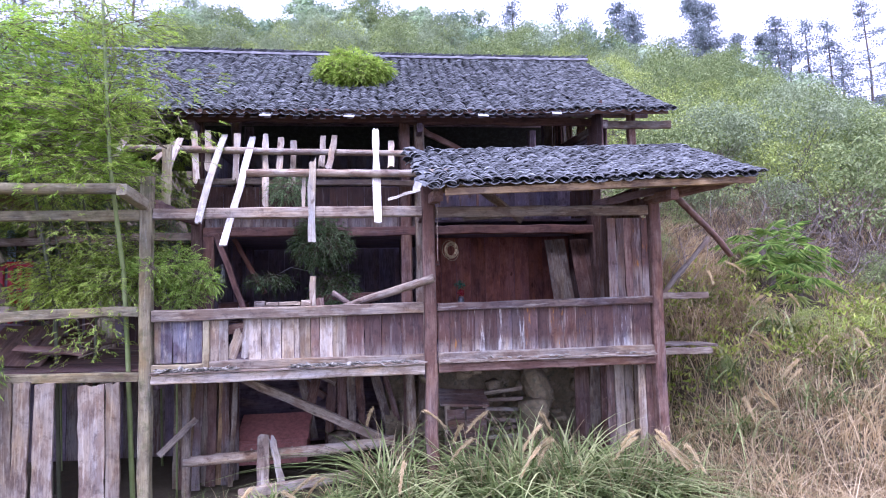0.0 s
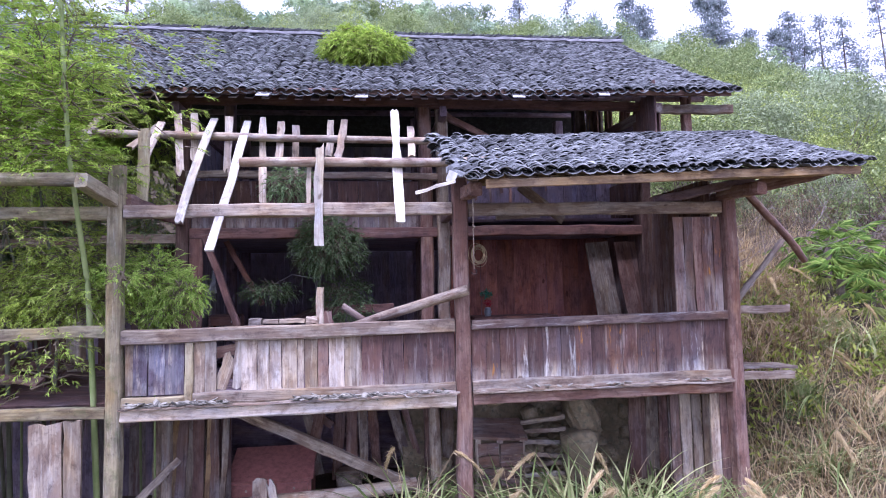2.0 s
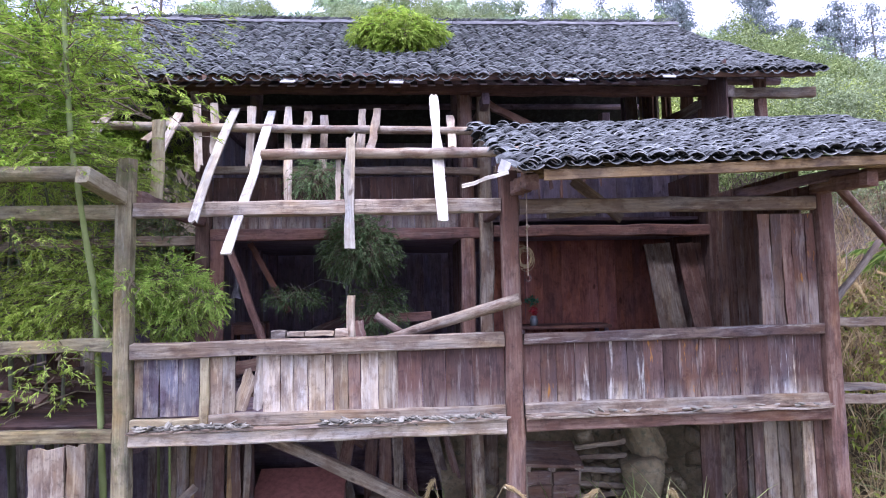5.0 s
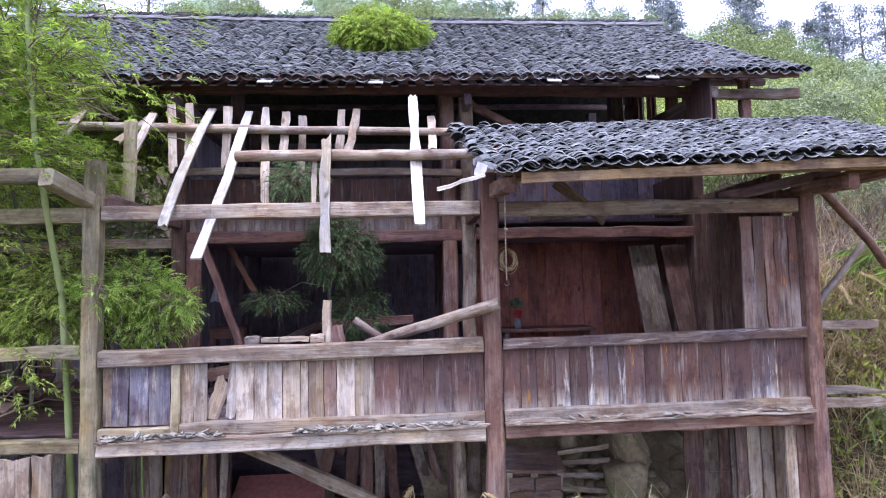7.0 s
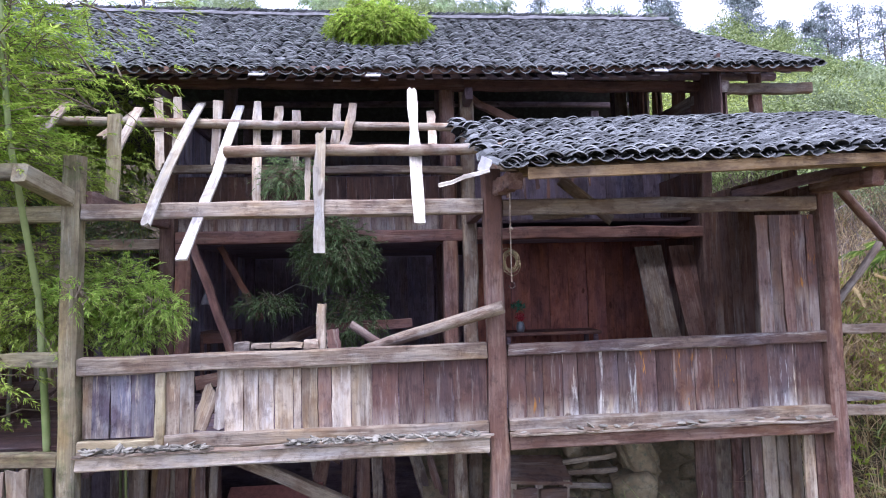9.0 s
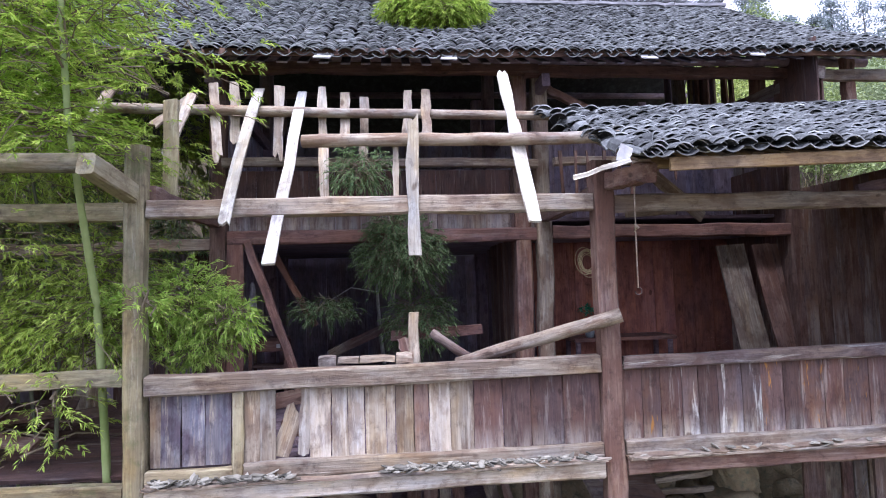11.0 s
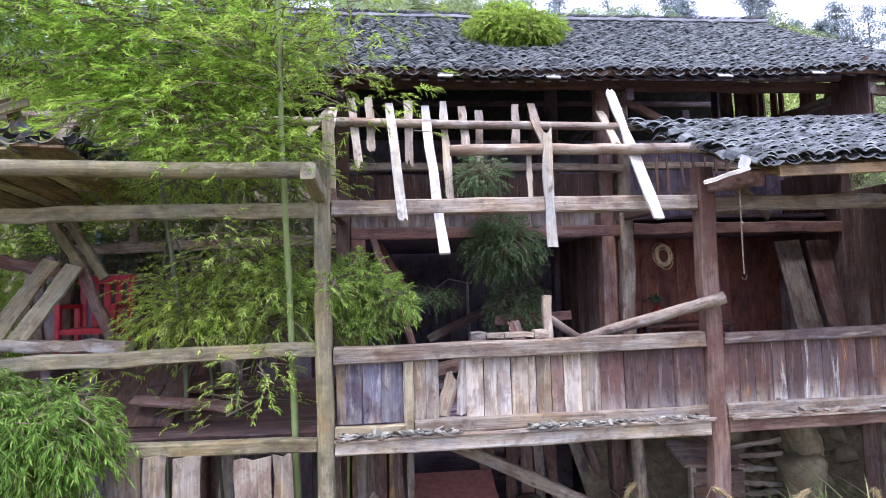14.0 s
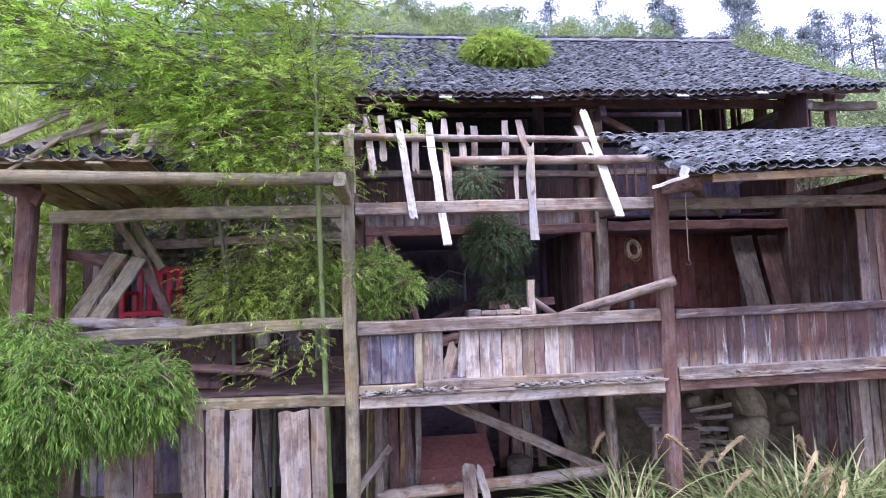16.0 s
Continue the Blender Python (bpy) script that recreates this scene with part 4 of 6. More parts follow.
# inside the gallery
beam("brace", (0.44, 1.7, 4.35), (1.10, 1.7, 2.4), 0.09, 0.08, W_DULLRED, house)
beam("brace", (0.50, 2.6, 4.36), (1.05, 2.6, 3.35), 0.08, 0.06, W_DULLRED, house)
board("loose_board", (2.18, 1.3, 3.02), (2.13, 1.45, 3.26), 0.15, 0.03, W_DARK, house, broken=(0, 0.02))
log("loose_pole", (2.38, 0.9, 3.35), (3.1, 0.95, 2.9), 0.045, 0.04, W_BROWN, house, n=6)
beam("loose_board", (2.0, 1.9, 3.25), (3.1, 2.1, 3.28), 0.12, 0.03, W_DULLRED, house, n=4)
beam("loose_board", (1.2, 2.9, 2.95), (2.0, 3.0, 3.3), 0.12, 0.03, W_DARK, house, n=4)
beam("panel_post", (0.24, 1.95, 2.35), (0.24, 1.95, 4.35), 0.18, 0.04, W_DULLRED, house)
for x, w, dx in ((6.44, 0.38, 0.12), (6.86, 0.25, 0.14), (7.06, 0.2, 0.04)):
    board("leaning_board", (x + dx, 1.85, 2.36), (x, 2.2, 4.24), w, 0.03, W_GREY if w > 0.3 else W_POST, house, label="wide grey board leaning on the inner wall")
for a, b in (((4.9, 1.2, 5.0), (5.6, 1.4, 4.52)), ((4.5, 1.0, 4.55), (5.2, 1.3, 4.62))):
    beam("loose_board", a, b, 0.14, 0.03, W_GREY, house, n=4)
for k in range(9):
    x = 4.0 + k * 0.17 + rng.normal(0, 0.02)
    board("hanging_slat", (x, 1.6, 5.35), (x + rng.normal(0, 0.03), 1.6, 4.75 + rng.uniform(0, 0.3)), 0.035, 0.015, W_POST, house, broken=(0, 0.03), n=3, cols=1)
wall_of_boards("wall_board", 0.15, 2.0, 7.14, 2.35, 4.9, 0.2, [W_POST, W_BROWN], house, facing=(-1, 0, 0), axis="y")
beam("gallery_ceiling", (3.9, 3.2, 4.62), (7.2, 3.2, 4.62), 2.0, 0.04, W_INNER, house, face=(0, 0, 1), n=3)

# ---- loose things in the gallery ----
coil = thing("rope_coil", (4.43, 2.0, 4.06), "coil of pale straw rope hanging on the post", "rope")
for k in range(13):
    r, a, off = 0.115 + rng.normal(0, 0.013), rng.normal(0, 0.2), rng.normal(0, 0.014, 3)
    pts = [(4.43 + off[0] + r * math.cos(q) * 0.85, 2.0 + off[1] + 0.03 * math.sin(q + a), 4.06 + off[2] + r * 1.15 * math.sin(q)) for q in np.linspace(0, 6.283, 22)]
    v, f = tube(pts, [0.0045] * 22, 5)
    part("loop", v, f, L_PLUME, coil, smooth=True)
hook = thing("hanging_hook", (3.89, -0.47, 4.7), "thin cord with a hook hanging under the eave", "hook")
v, f = tube([(3.90, -0.47, 4.68), (3.892, -0.47, 4.2), (3.89, -0.47, 3.76)], [0.006, 0.006, 0.006], 5)
part("cord", v, f, W_GREY, hook)
v, f = tube([(3.89 + 0.028 * math.sin(q), -0.47, 3.735 + 0.028 * math.cos(q)) for q in np.linspace(0, 4.6, 9)], [0.006] * 9, 5)
part("hook", v, f, W_POST, hook)
v, f = tube([(3.89, -0.47, 4.26), (3.90, -0.48, 4.23), (3.885, -0.46, 4.2)], [0.006, 0.02, 0.006], 6)
part("knot", v, f, W_GREY, hook)


def box_part(name, lo, hi, material, parent, label="", bevel=0.01):
    bm = bmesh.new()
    bmesh.ops.create_cube(bm, size=1)
    bmesh.ops.scale(bm, vec=[h - l for l, h in zip(lo, hi)], verts=bm.verts)
    bmesh.ops.bevel(bm, geom=bm.edges[:], offset=bevel, segments=2, affect="EDGES")
    me = bpy.data.meshes.new(name)
    bm.to_mesh(me)
    bm.free()
    me.materials.append(material)
    ob = new(name, me)
    attach(ob, parent, Matrix.Translation([(l + h) / 2 for l, h in zip(lo, hi)]))
    return tagged(ob, label)


table = thing("side_table", (5.0, 2.9, 2.35), "low dark wooden table against the red wall", "table")
box_part("tabletop", (4.45, 2.65, 3.0), (5.9, 3.2, 3.05), W_DULLRED, table)
for x in (4.52, 5.83):
    for y in (2.72, 3.13):
        box_part("leg", (x - 0.03, y - 0.03, 2.35), (x + 0.03, y + 0.03, 3.0), W_INNER, table)
M_REDPLASTIC, M_GREENPLASTIC, M_GLASSY = plain("red_plastic", (0.5, 0.02, 0.03), 0.4), plain("green_plastic", (0.02, 0.22, 0.10), 0.4), plain("grey_ceramic", (0.25, 0.28, 0.28), 0.3)
pot = thing("plastic_flowers", (4.72, 2.8, 3.05), "grey jar with red and green plastic flowers", "flowers")
v, f = tube([(4.72, 2.8, 3.05), (4.72, 2.8, 3.12), (4.72, 2.8, 3.18), (4.72, 2.8, 3.2)], [0.05, 0.065, 0.05, 0.04], 12)
part("jar", v, f, M_GLASSY, pot, smooth=True)
p = blob(60, (4.72, 2.8, 3.27), (0.06, 0.06, 0.06))
v, f = leaves(p, p - (4.72, 2.8, 3.2), 0.05, 0.03)
part("red_petals", v, f, M_REDPLASTIC, pot)
p = blob(80, (4.70, 2.82, 3.42), (0.10, 0.08, 0.06))
v, f = leaves(p, p - (4.7, 2.8, 3.3), 0.07, 0.03)
part("green_leaves", v, f, M_GREENPLASTIC, pot)
stand = thing("washstand", (0.43, 2.9, 2.35), "small dark red-brown wooden washstand with a lower shelf", "washstand")
box_part("top", (0.19, 2.74, 3.17), (0.67, 3.1, 3.2), W_DULLRED, stand)
box_part("apron", (0.22, 2.76, 3.03), (0.64, 2.79, 3.17), W_DULLRED, stand)
box_part("shelf", (0.21, 2.76, 2.82), (0.65, 3.08, 2.85), W_POST, stand)
box_part("paper_tag", (0.54, 2.753, 3.075), (0.59, 2.76, 3.125), M_TILE_PALE, stand, "small white paper tag", 0.002)
for x in (0.21, 0.65):
    for y in (2.78, 3.06):
        box_part("leg", (x - 0.022, y - 0.022, 2.35), (x + 0.022, y + 0.022, 3.17), W_DULLRED, stand)
rag = thing("hanging_rag", (0.12, 3.1, 3.9), "pale grey rag hanging on the inner side wall", "rag")
rv, rf = [], []
for i in range(9):
    for j in range(6):
        s, q = i / 8, j / 5
        rv.append((0.17 + (q - 0.5) * (0.05 + 0.11 * s) + 0.01 * math.sin(5 * s), 3.08 + 0.025 * math.sin(9 * q + 3 * s), 3.93 - 0.36 * s - 0.04 * abs(q - 0.5)))
for i in range(8):
    for j in range(5):
        a = i * 6 + j
        rf.append((a, a + 1, a + 7, a + 6))
part("cloth", rv, rf, plain("rag_cloth", (0.5, 0.5, 0.5), 0.9), rag, smooth=True)

# ---- lower storey ----
for x0, z0, x1, z1, w, mat in ((1.75, 0.7, 2.05, 2.1, 0.16, W_POST), (1.95, 0.8, 1.7, 2.1, 0.14, W_GREY), (2.2, 0.7, 2.3, 2.1, 0.15, W_POST), (2.42, 0.7, 2.46, 2.15, 0.17, W_POST), (2.62, 0.7, 2.60, 2.15, 0.13, W_GREY), (2.82, 0.7, 2.72, 2.15, 0.14, W_POST),
                               (3.35, 0.7, 2.92, 2.15, 0.15, W_GREY), (3.45, 0.9, 3.15, 2.1, 0.10, W_POST), (2.35, 1.75, 1.55, 2.15, 0.12, W_GREY), (2.15, 1.5, 1.6, 1.9, 0.12, W_POST)):
    board("stored_board", (x0, 2.15 + rng.uniform(-0.1, 0.1), z0), (x1, 2.3, z1), w, 0.03, mat, house, rough=0.008, broken=(0.01, 0.03))
for k in range(9):
    x = -0.02 + k * 0.1
    board("stored_board", (x, 1.25 + rng.uniform(-0.12, 0.12), 0.4), (x + rng.normal(0, 0.03), 1.35, 2.18), rng.uniform(0.07, 0.14), 0.03, [W_GREY, W_POST, W_TAN, W_BROWN][k % 4], house, rough=0.008)
log("low_post", (3.6, 1.34, 0.3), (3.6, 1.34, 2.2), 0.085, 0.08, W_LOG, house)
beam("low_post", (0.28, 0.75, 0.35), (0.28, 0.75, 2.2), 0.11, 0.1, W_GREY, house)
beam("brace", (0.02, 0.4, 1.15), (0.42, 0.75, 1.55), 0.09, 0.06, W_GREY, house)
beam("floor_log", (1.1, 0.4, 0.56), (3.0, 0.5, 0.72), 0.13, 0.1, W_GREY, house)
board("slab", (1.42, 0.42, 0.45), (1.40, 0.62, 1.28), 0.17, 0.04, W_GREY, house, broken=(0, 0.05), face=(0, -1, 0.3))
board("slab", (1.72, 0.45, 0.45), (1.52, 0.6, 1.25), 0.10, 0.04, W_SILVER, house, broken=(0, 0.06), face=(0, -1, 0.3))
log("low_pole", (2.9, 0.9, 1.0), (3.6, 1.4, 0.75), 0.06, 0.05, W_LOG, house, n=6)
chest = thing("wooden_chest", (1.45, 1.9, 0.6), "dull red painted wooden desk box with small drawers", "chest")
cx0, cx1, cy0, cy1 = 0.80, 1.90, 1.55, 2.12
body_v = [(cx0, cy0, 0.60), (cx1, cy0, 0.60), (cx1, cy1, 0.60), (cx0, cy1, 0.60), (cx0, cy0, 0.97), (cx1, cy0, 0.97), (cx1, cy1, 1.24), (cx0, cy1, 1.24)]
part("body", body_v, [(3, 2, 1, 0), (0, 1, 5, 4), (1, 2, 6, 5), (2, 3, 7, 6), (3, 0, 4, 7), (4, 5, 6, 7)], M_CHEST, chest)
beam("lid", ((cx0 + cx1) / 2, cy0 - 0.03, 0.985), ((cx0 + cx1) / 2, cy1 + 0.02, 1.265), cx1 - cx0 + 0.05, 0.03, M_CHEST, chest, face=(0, -0.5, 0.85), n=4, wander=0.0)
for a, b in ((cx0 + 0.05, cx0 + 0.42), (cx0 + 0.46, cx1 - 0.45), (cx1 - 0.41, cx1 - 0.05)):
    d = box_part("drawer", (a, cy0 - 0.02, 0.79), (b, cy0 + 0.05, 0.93), M_CHEST, chest, bevel=0.006)
    box_part("knob", ((a + b) / 2 - 0.015, cy0 - 0.045, 0.845), ((a + b) / 2 + 0.015, cy0 - 0.015, 0.875), W_SILVER, d, "pale knob", 0.006)
tub = thing("round_basket", (2.4, 2.0, 0.6), "old grey woven basket beside the chest", "basket")
v, f = tube([(2.4, 2.0, 0.55), (2.4, 2.0, 0.7), (2.4, 1.98, 0.85), (2.4, 1.97, 0.9)], [0.15, 0.19, 0.2, 0.18], 14)
part("wall", v, f, W_GREY, tub, smooth=True)
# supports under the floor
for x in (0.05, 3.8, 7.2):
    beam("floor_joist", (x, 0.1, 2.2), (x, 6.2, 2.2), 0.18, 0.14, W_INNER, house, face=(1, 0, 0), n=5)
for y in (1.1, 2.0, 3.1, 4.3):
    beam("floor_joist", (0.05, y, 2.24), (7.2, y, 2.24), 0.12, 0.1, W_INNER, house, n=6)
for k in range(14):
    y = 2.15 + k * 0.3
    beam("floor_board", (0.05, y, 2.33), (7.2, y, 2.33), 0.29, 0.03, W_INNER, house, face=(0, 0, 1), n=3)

# boulder, stones and timbers under the right bay
rubble = thing("rubble_heap", (5.2, 2.6, 0.4), "heap of brown earthy stones under the house", "stones")


def stone(c, s, sub=2, rough_=0.10):
    bm = bmesh.new()
    bmesh.ops.create_icosphere(bm, subdivisions=sub, radius=1)
    ph = rng.uniform(0, 6.28, 6)
    for vert in bm.verts:
        q = vert.co
        k = 1 + rough_ * (math.sin(3.1 * q.x + ph[0]) + math.sin(2.7 * q.y + ph[1]) + math.sin(3.7 * q.z + ph[2]) + 0.5 * math.sin(7 * q.x + ph[3]) * math.sin(6 * q.z + ph[4])) + rng.normal(0, 0.05)
        vert.co = Vector([math.copysign(abs(a) ** 0.55, a) * b for a, b in zip(q, s)]) * k
    me = bpy.data.meshes.new("stone")
    bm.to_mesh(me)
    bm.free()
    me.materials.append(M_STONE)
    me.polygons.foreach_set("use_smooth", np.ones(len(me.polygons), dtype=bool))
    ob = new("stone", me)
    attach(ob, rubble, Matrix.Translation(c) @ Euler(rng.normal(0, 0.3, 3)).to_matrix().to_4x4())


stone((5.72, 1.35, 1.75), (0.2, 0.2, 0.42), 4, 0.16)
stone((5.62, 1.3, 1.2), (0.26, 0.22, 0.3), 3, 0.16)
for k in range(50):
    s = rng.uniform(0.06, 0.15)
    x = rng.uniform(4.4, 6.4)
    u = rng.uniform(0, 1)
    stone((x, 1.3 + u * 0.5, 0.5 + u * 0.6 + rng.uniform(0, 0.12)), (s, s, s * rng.uniform(0.6, 0.9)))
bank = []
for k in range(36):
    s = rng.uniform(0.06, 0.16)
    stone((rng.uniform(3.6, 6.9), 1.75 + rng.uniform(-0.1, 0.1), rng.uniform(0.5, 2.1)), (s, s * 0.8, s * 0.7), 2)
ev, ef = [], []
for i in range(41):
    for j in range(25):
        x, z = 3.2 + 4.0 * i / 40, 0.2 + 2.0 * j / 24
        q = Vector((x * 2.2, z * 2.2, 3.1))
        ev.append((x, 1.75 - 0.075 * (x - 3.2) + (0.85 - 0.15 * (x - 3.2)) * (z - 0.2) / 2.0 + 0.16 * noise.noise(q) + 0.07 * noise.noise(q * 3.1) + 0.03 * noise.noise(q * 8.0), z))
for i in range(40):
    for j in range(24):
        a = i * 25 + j
        ef.append((a, a + 25, a + 26, a + 1))
part("earth_bank", ev, ef, M_STONE, rubble, "bare brown earth bank", smooth=True)
crate = thing("plank_crate", (4.35, 1.2, 0.6), "crude old plank crate under the house", "crate")
for z in (0.7, 0.86, 1.02, 1.18, 1.34):
    for a, b in ((4.18, 4.46), (4.48, 4.80)):
        beam("plank", (a, 1.1 + rng.normal(0, 0.02), z), (b, 1.1 + rng.normal(0, 0.02), z), 0.15, 0.05, W_BROWN, crate, n=3)
for x in (4.18, 4.48, 4.80):
    beam("corner_post", (x, 1.15, 0.45), (x, 1.15, 1.48), 0.08, 0.07, W_GREY, crate, n=3)
beam("lid", (4.08, 1.35, 1.58), (4.88, 1.35, 1.52), 0.5, 0.045, W_BROWN, crate, face=(0, -0.35, 1), n=4)
for k in range(6):
    z = 0.85 + k * 0.16
    beam("slat", (4.85, 1.35 + rng.normal(0, 0.03), z + rng.normal(0, 0.02)), (5.5, 1.35, z + rng.normal(0, 0.03)), 0.06, 0.04, W_GREY, house, n=4)
for x, w, mat in ((6.40, 0.24, W_POST), (6.62, 0.18, W_GREY), (6.78, 0.12, W_POST), (6.93, 0.16, W_GREY), (7.1, 0.14, W_GREY)):
    board("store_board", (x, 0.95 + rng.normal(0, 0.03), 0.4), (x + rng.normal(0, 0.01), 0.95, 2.2), w, 0.03, mat, house, rough=0.004)
for x, w, mat in ((6.66, 0.12, W_BROWN), (6.80, 0.15, W_GREY), (6.95, 0.13, W_GREY), (7.08, 0.12, W_GREY)):
    board("store_board", (x, 0.4 + rng.normal(0, 0.02), 0.4), (x + rng.normal(0, 0.01), 0.4, 2.2), w, 0.03, mat, house, rough=0.004)
beam("lower_back_wall", (0.0, 3.2, 1.3), (3.4, 3.2, 1.3), 1.9, 0.05, W_INNER, house, n=4)

# ---- left wing: fallen roof, boards and clutter ----
for k in range(9):
    x = -3.75 + k * 0.21
    board("rafter", (x + 0.0, -0.62, 4.93 + rng.normal(0, 0.01)), (x - 0.25, 2.4, 4.78 + rng.normal(0, 0.02)), 0.178, 0.022, W_TAN if k % 3 else W_MOSSTAN, shed, face=(0, 0.05, 1), n=8, cols=2, rough=0.012)
wt = tile_arc(False)
me_t = mesh_of("tile", wt[0], wt[1], rough_surface("mossy_clay_tile", [(0.3, (0.22, 0.18, 0.11)), (0.7, (0.45, 0.39, 0.26))], 8, 30, 0.008))
for k in range(8):
    for r in range(20):
        s = r / 19
        ob = new("roof_tile", me_t)
        attach(ob, shed, Matrix.Translation((-3.64 + k * 0.21 - 0.25 * s + rng.normal(0, 0.012), -0.45 + 2.8 * s, 4.95 - 0.15 * s + rng.normal(0, 0.008))) @ Euler((0.03 + rng.normal(0, 0.03), rng.normal(0, 0.05), rng.normal(0, 0.1) + 0.08)).to_matrix().to_4x4())
me_d = mesh_of("tile", wt[0] * 0.58, wt[1], M_TILE)
worn_rims(me_d)
for k in range(190):
    ob = new("fallen_tile", me_d)
    u = rng.uniform(0, 1)
    attach(ob, shed, Matrix.Translation((-3.7 + 1.75 * u, rng.uniform(-0.35, 0.9), 5.03 + rng.uniform(0, 0.17) * (1 - abs(u - 0.4)))) @ Euler((rng.normal(0.25, 0.45), rng.normal(0, 0.45), rng.normal(0, 0.8))).to_matrix().to_4x4())
board("loose_board", (-4.05, 0.2, 5.27), (-3.15, 0.2, 5.70), 0.14, 0.03, W_SILVER, shed, face=(0, -1, 0.5))
board("loose_board", (-4.0, 0.24, 5.15), (-2.73, 0.2, 5.56), 0.13, 0.03, W_SILVER, shed, face=(0, -1, 0.5))
board("loose_board", (-2.98, 0.3, 5.62), (-2.80, 0.3, 5.15), 0.12, 0.03, W_GREY, shed)
beam("stick", (-3.4, -0.6, 4.76), (-2.80, -0.6, 5.18), 0.035, 0.03, W_MOSSY, shed, n=4)
beam("side_beam", (-3.95, -0.3, 4.98), (-3.22, -0.15, 4.62), 0.15, 0.1, W_POST, shed)
beam("back_post", (-3.90, 1.2, 0.4), (-3.74, 1.2, 4.6), 0.14, 0.14, W_POST, shed)
beam("back_beam", (-3.8, 1.3, 4.16), (-2.85, 1.35, 3.95), 0.14, 0.1, W_POST, shed)
for a, b in (((-3.45, 1.4, 3.2), (-3.38, 1.4, 3.98)), ((-3.29, 1.4, 3.2), (-3.27, 1.4, 3.98))):
    beam("picket", a, b, 0.09, 0.05, W_GREY, shed, n=4)
board("plank", (-3.20, 0.42, 3.25), (-2.90, 0.92, 4.10), 0.17, 0.03, W_MOSSTAN, shed, face=(0, -1, 0.6), label="mossy plank leaning against crossed timbers")
board("plank", (-2.95, 0.40, 3.25), (-2.66, 0.90, 4.04), 0.18, 0.03, W_MOSSTAN, shed, face=(0, -1, 0.6), label="mossy plank leaning against crossed timbers")
beam("crossed_timber", (-3.0, 1.0, 4.6), (-2.62, 1.0, 4.0), 0.10, 0.07, W_MOSSY, shed)
beam("crossed_timber", (-2.82, 1.08, 4.55), (-2.45, 1.08, 3.9), 0.10, 0.07, W_MOSSY, shed)
beam("crossed_timber", (-2.62, 0.95, 4.02), (-2.28, 0.95, 3.2), 0.11, 0.06, W_POST, shed)
beam("wall_beam", (-3.3, 2.0, 4.30), (0.0, 2.0, 4.36), 0.13, 0.1, W_GREY, shed)
beam("stub", (-2.45, 1.8, 4.35), (-2.45, 1.8, 4.62), 0.1, 0.06, W_GREY, shed, n=3)
beam("ledge_plank", (-3.2, 0.45, 3.28), (-1.92, 0.45, 3.22), 0.11, 0.2, W_SILVER, shed)
beam("inner_post", (-1.38, 2.0, 0.4), (-1.39, 2.0, 4.24), 0.2, 0.14, W_SILVER, shed, wander=0.016)
# rows behind y 1.6 are added to keep light from falling below
for k, (y, z) in enumerate(((0.35, 2.42), (0.75, 2.46), (1.2, 2.44), (1.6, 2.5), (1.96, 2.47), (2.32, 2.5), (2.6, 2.48))):
    beam("floor_plank", (-3.4, y, z), (-0.1, y + 0.03, z - 0.03), 0.34, 0.035, W_DARK, shed, face=(0, -0.2, 1), n=6)
for k in range(9):
    x, y, a = rng.uniform(-3.0, -0.9), rng.uniform(0.3, 1.6), rng.normal(0, 0.25)
    beam("loose_plank", (x - 0.5, y - 0.5 * a, 2.55 + rng.uniform(0, 0.16)), (x + 0.5, y + 0.5 * a, 2.55 + rng.uniform(0, 0.2)), rng.uniform(0.09, 0.18), 0.03, [W_BROWN, W_POST, W_DARK][k % 3], shed, face=(0, -0.6, 1), n=4)
board("fallen_sheet", (-2.0, 0.45, 2.45), (-1.95, 1.1, 2.95), 0.9, 0.03, W_POST, shed, face=(0, -1, 1), label="dark fallen sheet lying on the floor")
# dark boards added in place of the shaded void behind the wing
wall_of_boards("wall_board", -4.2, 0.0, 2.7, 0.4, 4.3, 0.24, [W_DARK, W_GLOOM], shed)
for x in (-3.6, -1.9):
    beam("back_post", (x, 2.6, 0.4), (x, 2.6, 6.62), 0.18, 0.17, W_POST, shed)
for x0, z0 in ((-2.75, 5.66), (-2.5, 5.66), (-2.0, 5.62), (-1.45, 5.64), (-0.8, 5.62)):
    board("rafter_board", on_slope(x0, 1.28), on_slope(x0 + 0.02, 0.62), 0.1, 0.022, W_GREY, shed, face=(0, -0.72, 0.7), broken=(0, 0.05), n=4)
red = thing("red_plastic_chair", (-2.7, 1.4, 3.0), "bright red plastic armchair among the fallen timbers", "chair")
box_part("seat", (-3.02, 1.25, 3.3), (-2.4, 1.7, 3.36), M_REDPLASTIC, red)
for k in range(5):
    box_part("back_slat", (-3.01 + k * 0.13, 1.70, 3.36), (-2.93 + k * 0.13, 1.73, 3.92), M_REDPLASTIC, red)
box_part("back_rim", (-3.04, 1.69, 3.86), (-2.38, 1.75, 3.96), M_REDPLASTIC, red)
for x in (-3.02, -2.44):
    box_part("armrest", (x - 0.03, 1.25, 3.58), (x + 0.04, 1.72, 3.63), M_REDPLASTIC, red)
    for y in (1.28, 1.68):
        box_part("leg", (x - 0.03, y - 0.03, 3.0), (x + 0.03, y + 0.03, 3.6), M_REDPLASTIC, red)
bench = thing("low_bench", (-2.7, 1.5, 2.48), "rough dark plank bench under the red chair", "bench")
box_part("seat", (-3.2, 1.15, 2.94), (-2.2, 1.85, 3.0), W_INNER, bench)
